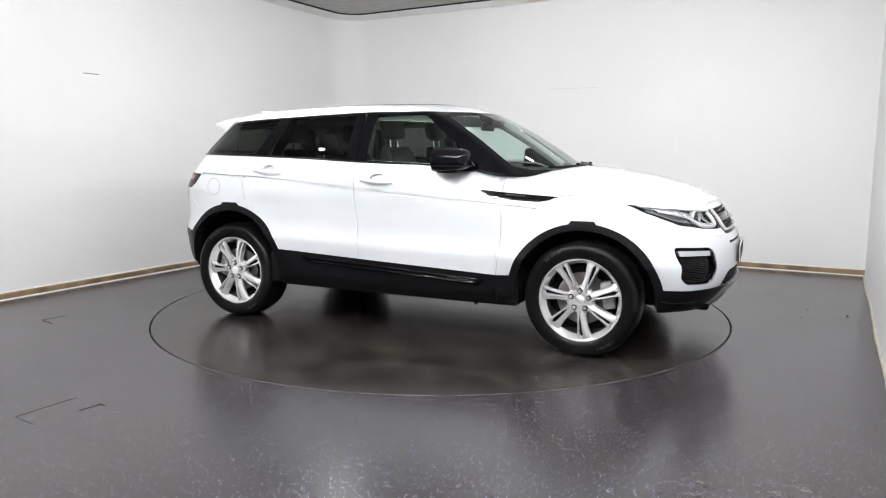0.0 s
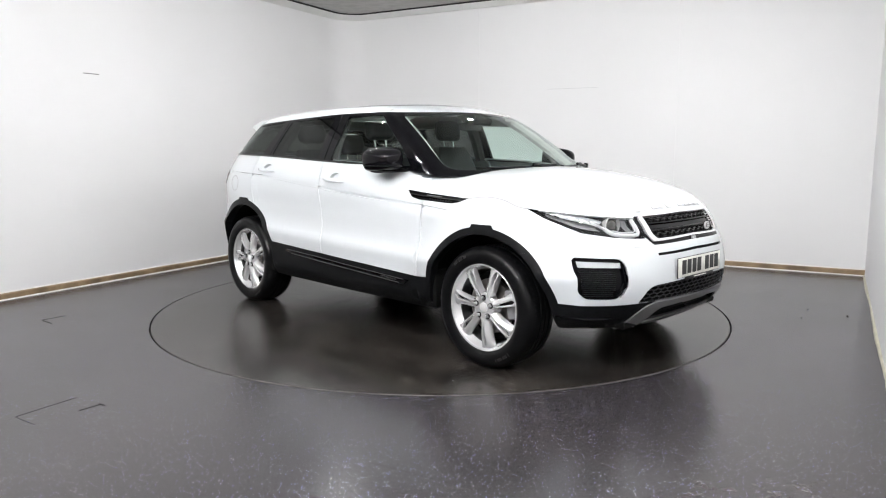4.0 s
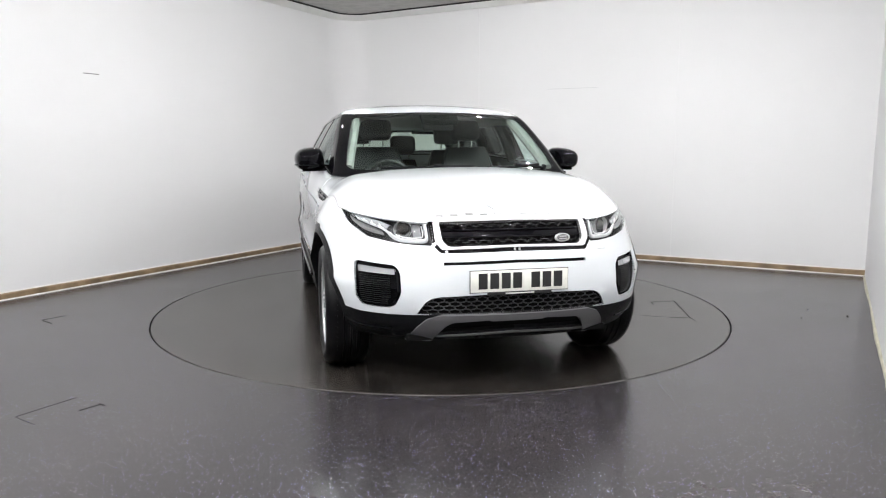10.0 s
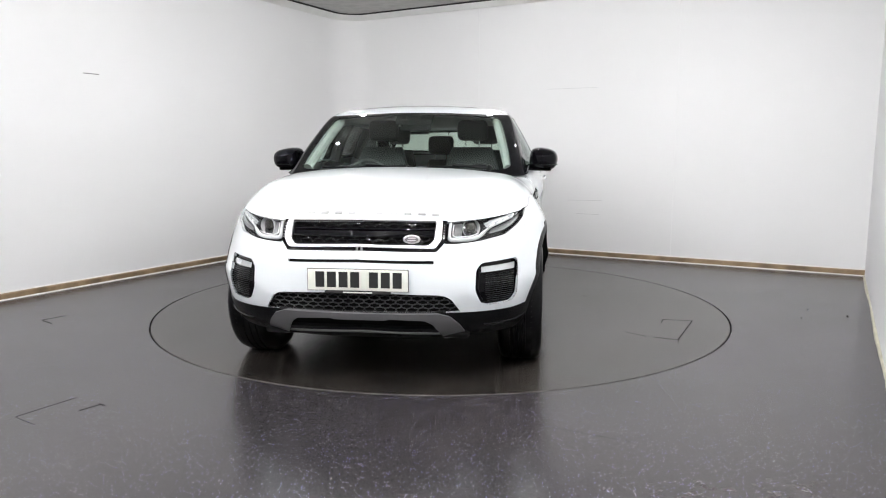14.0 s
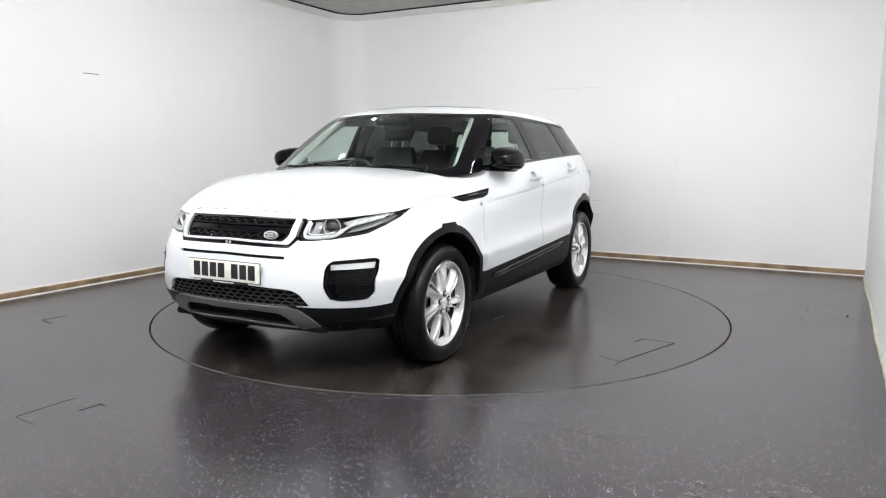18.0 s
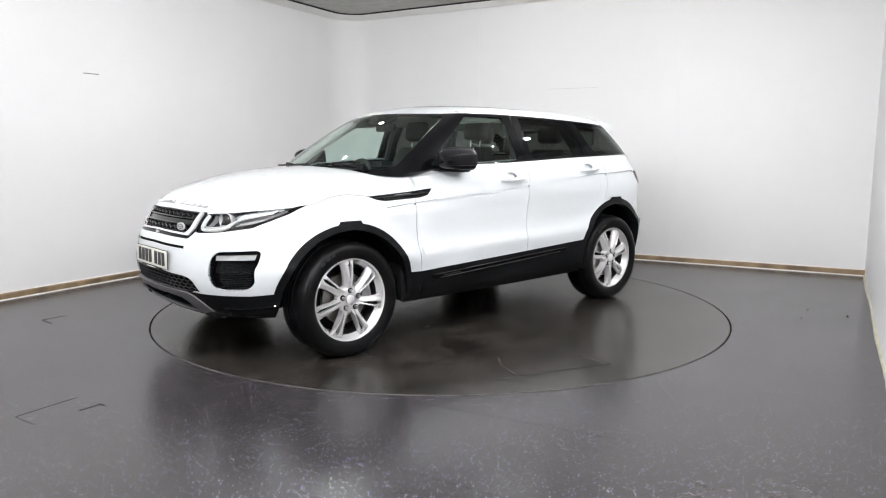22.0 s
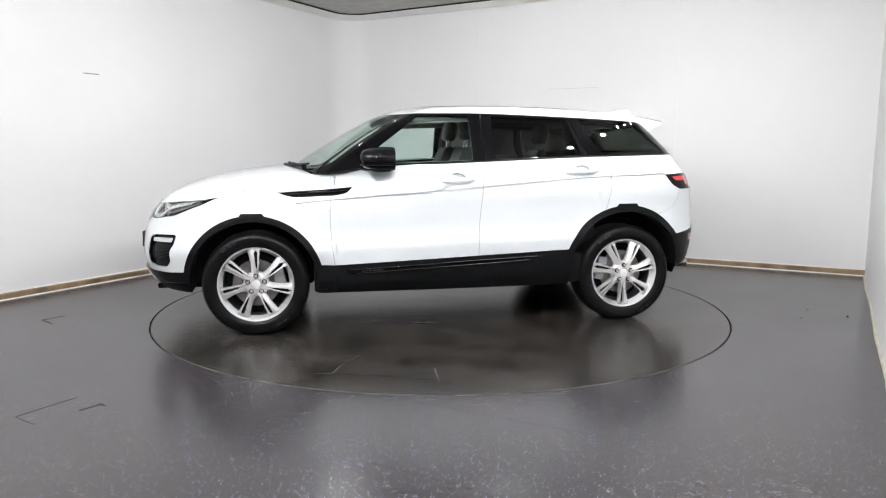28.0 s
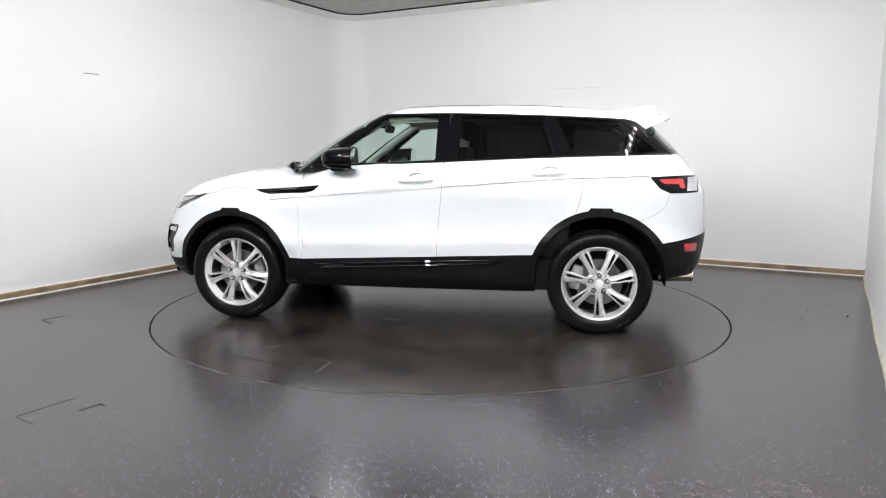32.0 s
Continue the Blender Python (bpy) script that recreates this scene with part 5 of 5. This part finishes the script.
# ---- wheels ----
def wheel(root, m, spin):
    hub = new("wheel")
    hub.parent = root
    hub.matrix_local = m
    tagged(hub, "silver seven twin-spoke alloy wheel with a black tyre")
    tyre = [(0.249, 0.000), (0.262, 0.012), (0.285, 0.018), (0.315, 0.022), (0.338, 0.018), (0.352, 0.004), (0.361, -0.012), (0.3655, -0.030), (0.369, -0.050), (0.369, -0.071), (0.3625, -0.073), (0.3625, -0.083), (0.3695, -0.085), (0.3695, -0.108),
            (0.3625, -0.110), (0.3625, -0.120), (0.3695, -0.122), (0.3695, -0.145), (0.3625, -0.147), (0.3625, -0.157), (0.369, -0.159), (0.366, -0.195), (0.352, -0.214), (0.315, -0.228), (0.255, -0.215)]
    tyre = [(r if r < 0.26 else 0.26 + (r - 0.26) * 0.90, w) for r, w in tyre]
    t = part("tyre", lathe(tyre, 72), M["rubber"], hub, "black rubber tyre")
    bm = bmesh.new()
    for k in range(72):
        a = 2 * math.pi * k / 72
        for y, w in ((-0.028, 0.03), (-0.182, 0.03)):
            box_bm((0.010, w, 0.007), Matrix.Rotation(-a, 4, "Y") @ pose(0.3490, y, 0, 0, 0, 25 if y > -0.1 else -25), bm=bm)
    tagged(part("tread_block", bm, M["rubber"], t, smooth=False), kind="stuff")
    bm = bmesh.new()
    for k in range(26):
        a = radians(48 + k * 1.6) if k < 13 else radians(228 + (k - 13) * 1.6)
        if k % 5 == 4:
            continue
        box_bm((0.017, 0.0018, 0.0055), Matrix.Rotation(-a, 4, "Y") @ pose(0.312, 0.0226, 0), bm=bm)
    tagged(part("sidewall_bar", bm, M["rubber2"], t, smooth=False), kind="stuff")
    rim = [(0.240, -0.004), (0.244, 0.004), (0.252, 0.007), (0.2555, 0.004), (0.2555, -0.006), (0.248, -0.010), (0.242, -0.016), (0.234, -0.030), (0.222, -0.045)]
    part("rim", lathe(rim, 72), M["silver"], hub, "silver alloy rim")
    # darker than the rim: its shade is in the base colour
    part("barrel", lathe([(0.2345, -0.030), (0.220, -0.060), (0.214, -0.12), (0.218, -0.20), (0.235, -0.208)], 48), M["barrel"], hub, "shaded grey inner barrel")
    # seven spokes: a thin arm and a broad sloped arm, with a slot between that closes at both ends
    for k in range(7):
        base = radians(spin + 3.5) + 2 * math.pi * k / 7
        cb, sb = math.cos(base), math.sin(base)
        thin, broad = bmesh.new(), bmesh.new()
        rows_thin, rows_broad = [], []
        for i in range(19):
            u = i / 18
            r = 0.050 + u * 0.196
            v = min(1.0, max(0.0, (r - 0.098) / 0.125))
            shut = min(1.0, max(0.0, (0.228 - r) / 0.012)) * min(1.0, max(0.0, (r - 0.098) / 0.02))
            mid = -0.001 + 0.012 * v
            wide = (0.0030 + 0.0085 * v ** 0.8) * shut
            s0, s1 = mid - wide, mid + wide
            root_w = 0.016 * max(0.0, (0.105 - r) / 0.055) ** 1.5
            rim_w = max(0.0, (r - 0.205) / 0.041) ** 2
            qa = -0.0160 - 0.001 * v - root_w - 0.008 * rim_w
            qb = 0.037 + 0.032 * v ** 1.5 + root_w * 0.3 + 0.020 * rim_w
            top = -0.014 + 0.017 * math.sin(math.pi * min(1, 0.15 + u * 0.70)) - 0.009 * u ** 3
            dep = 0.050 - 0.014 * u
            pa = [(qa - 0.001, -dep), (qa + 0.001, top - 0.014), (qa + 0.005, top - 0.001), ((qa + s0) / 2 + 0.002, top), (s0 - 0.002, top - 0.002), (s0, top - 0.007), (s0, -dep)]
            pb = [(s1, -dep), (s1, top - 0.007), (s1 + 0.002, top - 0.001), (s1 + 0.009, top), (s1 + 0.45 * (qb - s1), top - 0.004), (s1 + 0.80 * (qb - s1), top - 0.013), (qb, top - 0.024), (qb + 0.001, -dep)]
            for bm, rows, prof in ((thin, rows_thin, pa), (broad, rows_broad, pb)):
                rows.append([bm.verts.new((r * cb + q * sb, y, r * sb - q * cb)) for q, y in prof])
        for bm, rows, name in ((thin, rows_thin, "thin_spoke"), (broad, rows_broad, "broad_spoke")):
            n = len(rows[0])
            for p, q in zip(rows, rows[1:]):
                for i in range(n):
                    bm.faces.new((p[i], p[(i + 1) % n], q[(i + 1) % n], q[i]))
            bm.faces.new(rows[0])
            bm.faces.new(rows[-1][::-1])
            bmesh.ops.recalc_face_normals(bm, faces=bm.faces)
            part(name, bm, M["silver"], hub)
        # black plate behind the slot, painting the shade inside it
        bm = box_bm((0.12, 0.004, 0.034), Matrix.Rotation(-base, 4, "Y") @ pose(0.165, -0.034, -0.009))
        part("slot_shade", bm, M["dark"], hub, smooth=False)
    part("hub", lathe([(0.030, -0.006), (0.044, -0.004), (0.068, -0.006), (0.080, -0.012), (0.088, -0.026), (0.09, -0.05)], 42), M["silver"], hub)
    part("centre_cap", lathe([(0.0005, 0.003), (0.022, 0.002), (0.029, -0.002), (0.031, -0.012)], 32), M["chrome_w"], hub, "silver centre cap")
    for k in range(5):
        a = radians(90 + 72 * k)
        mm = Matrix.Translation((0.057 * math.cos(a), 0, 0.057 * math.sin(a)))
        # black disc raised on the hub paints the shade of the nut's recess
        part("nut_recess_shade", lathe([(0.0005, -0.0008), (0.0160, -0.0008), (0.0172, -0.008)], 16, m=mm), M["dark"], hub)
        part("wheel_nut", lathe([(0.0005, 0.011), (0.007, 0.011), (0.0100, 0.007), (0.0110, -0.005)], 12, m=mm), M["iron2"], hub, "steel wheel nut")
    part("brake_disc", lathe([(0.07, -0.085), (0.075, -0.075), (0.085, -0.070), (0.158, -0.070), (0.160, -0.074), (0.160, -0.092), (0.07, -0.092)], 40), M["iron"], hub, "grey brake disc")
    part("brake_caliper", box_bm((0.075, 0.055, 0.17), pose(-0.155 if m.translation.x > 0 else 0.155, -0.085, 0.03, 0, 12 if m.translation.x > 0 else -12, 0), 0.015), M["iron2"], hub, "grey brake caliper")
    part("valve", tube_bm([(0.212 * math.cos(radians(195 + spin)), -0.03, 0.212 * math.sin(radians(195 + spin))), (0.196 * math.cos(radians(195 + spin)), -0.016, 0.196 * math.sin(radians(195 + spin)))], 0.004, 6), M["rubber"], hub)
    part("dust_shield", lathe([(0.06, -0.10), (0.2, -0.105), (0.215, -0.2)], 32), M["dark"], hub)
    return hub


def wheels(root):
    hy = {WB: 0.908, -WB: 0.914}
    for cx, sd, spin in ((WB, 1, 90), (-WB, 1, -90), (WB, -1, -86), (-WB, -1, -80)):
        m = Matrix.Translation((cx - (0.012 if cx > 0 else 0), sd * hy[cx], 0.352))
        if sd < 0:
            m = m @ Matrix.Rotation(math.pi, 4, "Z")
        wheel(root, m, spin if sd > 0 else 180 - spin)
    for cx in (WB, -WB):
        for sd in (1, -1):
            bm = bmesh.new()
            rings = []
            for k in range(29):
                a = radians(-6 + 192 * k / 28)
                cz = HUB_Z if cx > 0 else 0.372
                edge = BODY.from_side([(cx + 0.445 * math.cos(a), max(0.3, cz + 0.445 * math.sin(a)))])[0][1] - 0.012
                rings.append([bm.verts.new((cx + r * math.cos(a), sd * min(y, edge), cz + r * math.sin(a))) for r, y in ((0.445, 0.95), (0.448, 0.88), (0.448, 0.60), (0.28, 0.55), (0.05, 0.55))])
            for a, b in zip(rings, rings[1:]):
                for i in range(4):
                    bm.faces.new((a[i], a[i + 1], b[i + 1], b[i]))
            part("wheel_housing", bm, M["dark"], root, "black wheel arch liner")


# ---- inside and below ----
def interior(root):
    # tub
    bm = bmesh.new()
    box_bm((2.7, 1.50, 0.03), pose(-0.45, 0, 0.42), bm=bm)
    part("cabin_floor", bm, M["dark"], root)
    for sd in (1, -1):
        bm = box_bm((1.55, 0.05, 0.62), pose(-0.35, sd * 0.80, 0.80), 0.02)
        part("door_card", bm, M["dash"], root, "dark door lining")
        # roof pillars inside
        line = []
        for y, z in ((0.735, 1.13), (0.70, 1.25), (0.66, 1.37), (0.625, 1.47)):
            p = CABIN.from_front([(y, z)], -0.05)[0]
            line.append((p[0] - 0.085, sd * (y - 0.035), z))
        part("pillar_trim", tube_bm(line, 0.034, 8), M["trim"], root, "pale inner pillar trim")
        line = [(-0.27, sd * 0.80, 1.17), (-0.275, sd * 0.745, 1.33), (-0.28, sd * 0.66, 1.49)]
        part("pillar_trim", tube_bm(line, 0.045, 8), M["dash"], root, "dark inner pillar trim")
        line = [(-1.05, sd * 0.79, 1.19), (-0.98, sd * 0.73, 1.33), (-0.95, sd * 0.65, 1.47)]
        part("pillar_trim", tube_bm(line, 0.045, 8), M["dash"], root, "dark inner pillar trim")
        line = [(0.20, sd * 0.62, 1.495), (-0.3, sd * 0.63, 1.50), (-0.95, sd * 0.62, 1.48), (-1.35, sd * 0.56, 1.455)]
        part("roof_rail_trim", tube_bm(line, 0.04, 8), M["trim"], root)
    # headlining
    vs, fs = [], []
    xs, ys = np.linspace(0.30, -1.45, 12), np.linspace(-0.66, 0.66, 9)
    for x in xs:
        for y in ys:
            vs.append((x, y, float(cab_top(np.array(x))) - 0.075 - 0.022 * (y / 0.5) ** 2 - (0.03 if abs(y) > 0.6 else 0)))
    for i in range(11):
        for j in range(8):
            a = i * 9 + j
            fs.append((a, a + 1, a + 10, a + 9))
    link_mesh("headlining", vs, fs, M["trim"], root, "pale headlining")
    # dashboard
    bm = bmesh.new()
    rings = []
    prof = [(0.99, 1.075), (0.90, 1.085), (0.72, 1.075), (0.58, 1.060), (0.53, 1.03), (0.55, 0.92), (0.62, 0.75), (0.70, 0.55), (0.99, 0.55)]
    for y in np.linspace(-0.66, 0.66, 17):
        hump = 0.035 * math.exp(-((y + 0.37) / 0.18) ** 2)
        k = 1 if abs(y) < 0.7 else 0.96
        rings.append([bm.verts.new((x * k - (0.10 * (y / 0.66) ** 2 if x > 0.8 else 0), y, z + (hump if 0.5 < x < 0.75 and z > 1 else 0))) for x, z in prof])
    for a, b in zip(rings, rings[1:]):
        for i in range(len(prof) - 1):
            bm.faces.new((a[i], a[i + 1], b[i + 1], b[i]))
    bmesh.ops.recalc_face_normals(bm, faces=bm.faces)
    part("dashboard", bm, M["dash"], root, "dark soft dashboard")
    part("centre_console", box_bm((0.9, 0.24, 0.32), pose(0.2, 0, 0.62), 0.03), M["dash"], root)
    # steering wheel
    mm = Matrix.Translation((0.40, -0.37, 1.005)) @ pose(0, 0, 0, 0, 66, 0)
    pts = [mm @ Vector((0.185 * math.cos(a), 0.185 * math.sin(a), 0)) for a in [2 * math.pi * k / 36 for k in range(36)]]
    st = part("steering_wheel", tube_bm(pts, 0.016, 8, closed=True), M["wheelrim"], root, "dark leather steering wheel")
    part("wheel_boss", box_bm((0.15, 0.13, 0.05), mm @ pose(0.01, 0, 0), 0.02), M["dash"], st)
    for a in (20, 160, 270):
        d = Vector((math.sin(radians(a + 90)), math.cos(radians(a + 90)), 0))
        part("wheel_spoke", tube_bm([mm @ (d * 0.05), mm @ (d * 0.18)], 0.013, 6), M["dash"], st)
    part("instrument_hood", box_bm((0.18, 0.36, 0.05), pose(0.60, -0.37, 1.075, 0, 8, 0), 0.02), M["dash"], root)

    def seat(name, x, y, w, head=True, z0=0.52):
        s = part(name, box_bm((0.52, w, 0.16), pose(x + 0.24, y, z0 + 0.12, 0, -6, 0), 0.05, seg=3), M["seat"], root, "dark leather seat")
        bm = bmesh.new()
        rings = []
        for i in range(11):
            u = i / 10
            z = z0 + 0.16 + u * 0.60
            xc = x - 0.02 - u * 0.20
            hw = w / 2 * (0.94 if u < 0.55 else 0.94 - 0.30 * ((u - 0.55) / 0.45) ** 1.6)
            d = 0.075 - 0.02 * u
            if u > 0.97:
                d *= 0.6
            ring = []
            for k in range(16):
                a = 2 * math.pi * k / 16
                ca, sa = math.cos(a), math.sin(a)
                ring.append(bm.verts.new((xc + d * math.copysign(abs(sa) ** 0.7, sa) + (0.03 * abs(ca) ** 3 if sa > -0.3 else 0), y + hw * math.copysign(abs(ca) ** 0.45, ca), z)))
            rings.append(ring)
        for a, b in zip(rings, rings[1:]):
            for k in range(16):
                bm.faces.new((a[k], a[(k + 1) % 16], b[(k + 1) % 16], b[k]))
        bm.faces.new(rings[0][::-1])
        bm.faces.new(rings[-1])
        part("backrest", bm, M["seat"], s)
        if head:
            part("headrest", box_bm((0.10, 0.25 if w > 0.45 else 0.24, 0.17), pose(x - 0.235, y, z0 + 0.895, 0, -10, 0), 0.045, seg=3), M["seat"], s, "dark headrest")
            for dy in (-0.055, 0.055):
                part("headrest_post", tube_bm([(x - 0.215, y + dy, z0 + 0.72), (x - 0.23, y + dy, z0 + 0.85)], 0.006, 8), M["chrome"], s, "chrome post")
    for y in (0.37, -0.37):
        seat("front_seat", -0.02, y, 0.50)
    for y in (0.42, -0.42):
        seat("rear_seat", -0.86, y, 0.46, z0=0.50)
    seat("rear_seat", -0.86, 0.0, 0.34, z0=0.41)
    # interior mirror and sensor pod
    part("interior_mirror", box_bm((0.03, 0.23, 0.06), pose(0.36, 0, 1.425, 0, -12, 0), 0.014), M["dash"], root, "dark rear-view mirror")
    p = CABIN.from_front([(0.0, 1.49)], -0.05)[0]
    part("sensor_pod", box_bm((0.12, 0.27, 0.05), pose(p[0] - 0.075, 0, 1.480, 0, 28, 0), 0.015), M["dark"], root, "black sensor pod behind the windscreen")
    for y in (-0.05, 0.05):
        part("camera_lens", lathe([(0.0005, 0.006), (0.010, 0.004), (0.011, -0.01)], 14, m=Matrix.Translation((p[0] - 0.02, y, 1.488)) @ pose(0, 0, 0, 90, 0, -90)), M["gloss"], root)
    part("parcel_shelf", box_bm((0.5, 1.2, 0.02), pose(-1.5, 0, 1.08), 0.005), M["dash"], root)


def underside(root):
    bm = box_bm((1.7, 1.50, 0.10), pose(0.0, 0, 0.31), 0.02)
    part("underbody", bm, M["dark"], root, "black underbody")
    part("underbody", box_bm((0.9, 1.02, 0.30), pose(WB + 0.05, 0, 0.42), 0.03), M["dark"], root)
    part("underbody", box_bm((0.95, 1.02, 0.30), pose(-WB - 0.1, 0, 0.46), 0.03), M["dark"], root)
    for sd in (1, -1):
        part("splash_guard", box_bm((0.10, 0.24, 0.22), pose(-0.945, sd * 0.79, 0.405), 0.015), M["dark"], root, "black splash guard ahead of the rear wheel")
    for sd in (1, -1):
        part("splash_guard", box_bm((0.09, 0.24, 0.24), pose(0.885, sd * 0.79, 0.405), 0.015), M["dark"], root, "black splash guard behind the front wheel")
    part("engine_tray", box_bm((0.45, 1.1, 0.04), pose(1.80, 0, 0.30), 0.015), M["dark"], root)
    for cx in (WB, -WB):
        part("axle", tube_bm([(cx, -0.72, 0.34), (cx, 0.72, 0.34)], 0.035, 10), M["dark"], root)
    for sd in (1, -1):
        part("exhaust_tip", tube_bm([(-1.75, sd * 0.62, 0.375), (-1.98, sd * 0.62, 0.375)], 0.036, 16), M["exhaust"], root, "bright steel exhaust tip")
    part("jack_point", box_bm((0.02, 0.02, 0.04), pose(0.60, -0.80, 0.262)), M["dark"], root)


def car():
    root = tagged(new("car"), "white five-door compact SUV with gloss black pillars and black cladding", "car")
    P = car_body(root)
    grille(root, P)
    car_cabin(root, P)
    wheels(root)
    interior(root)
    underside(root)
    # fuel flap on the right flank
    ring = [BODY.from_side([(-1.485 + 0.062 * math.cos(a), 0.983 + 0.062 * math.sin(a))])[0] for a in [2 * math.pi * k / 32 for k in range(32)]]
    part("fuel_flap_joint", tube_bm([(q[0], -q[1] - 0.0002, q[2]) for q in ring], 0.0022, 5, closed=True), M["joint"], root, "round fuel flap joint")
    return root


def lights():
    """Square diffuser panels set in the ceiling."""
    spots = [(-1.2 + 0.53 * k, v) for v in (-3.4, -4.4, -5.6) for k in range(8)]
    # the last four are extra lamps, added to brighten back wall, right wall and floor
    spots += [(2.5, -2.4 + 0.48 * k) for k in range(8)] + [(-1.8, v) for v in (-2.4, -1.3, -0.2, 0.9)] + [(2.4, 1.75), (1.2, 1.5), (0.0, 1.5), (2.7, -3.1)]
    first = None
    for u, v in spots:
        # each one hangs on a short stem and leans in towards the turntable
        m = look(ROOM @ Vector((u, v, CEIL - 0.01)), ROOM @ Vector((0, 0, 0.9 if v < -2.9 else -1.0)))
        if first is None:
            root = tagged(new("ceiling_light"), "small square white ceiling light, lit", "light", "square ceiling lights")
            fr = box_bm((0.08, 0.08, 0.016), bevel=0.004)
            part("frame", fr, M["panel_frame"], root, smooth=False)
            d = box_bm((0.055, 0.055, 0.006), pose(0, 0, -0.012))
            part("diffuser", d, M["panel"], root, smooth=False)
            part("stem", tube_bm([(0, 0, 0.006), (0, 0, 0.15)], 0.018, 10), M["panel_frame"], root)
            root.matrix_world = m
            first = root
        else:
            copy_thing(first, m)


def motions():
    """Turntable and car turn together."""
    steps = [i * 2.0 for i in range(17)]
    for thing in (TABLE, CAR):
        walk(thing, [(t, pose(0, 0, 0, 0, 0, turn_at(t))) for t in steps])


room()
lights()
TABLE = turntable()
CAR = car()
for child in list(CAR.children):
    child.location = child.location + Vector((CAR_DX, CAR_DY, 0))
motions()
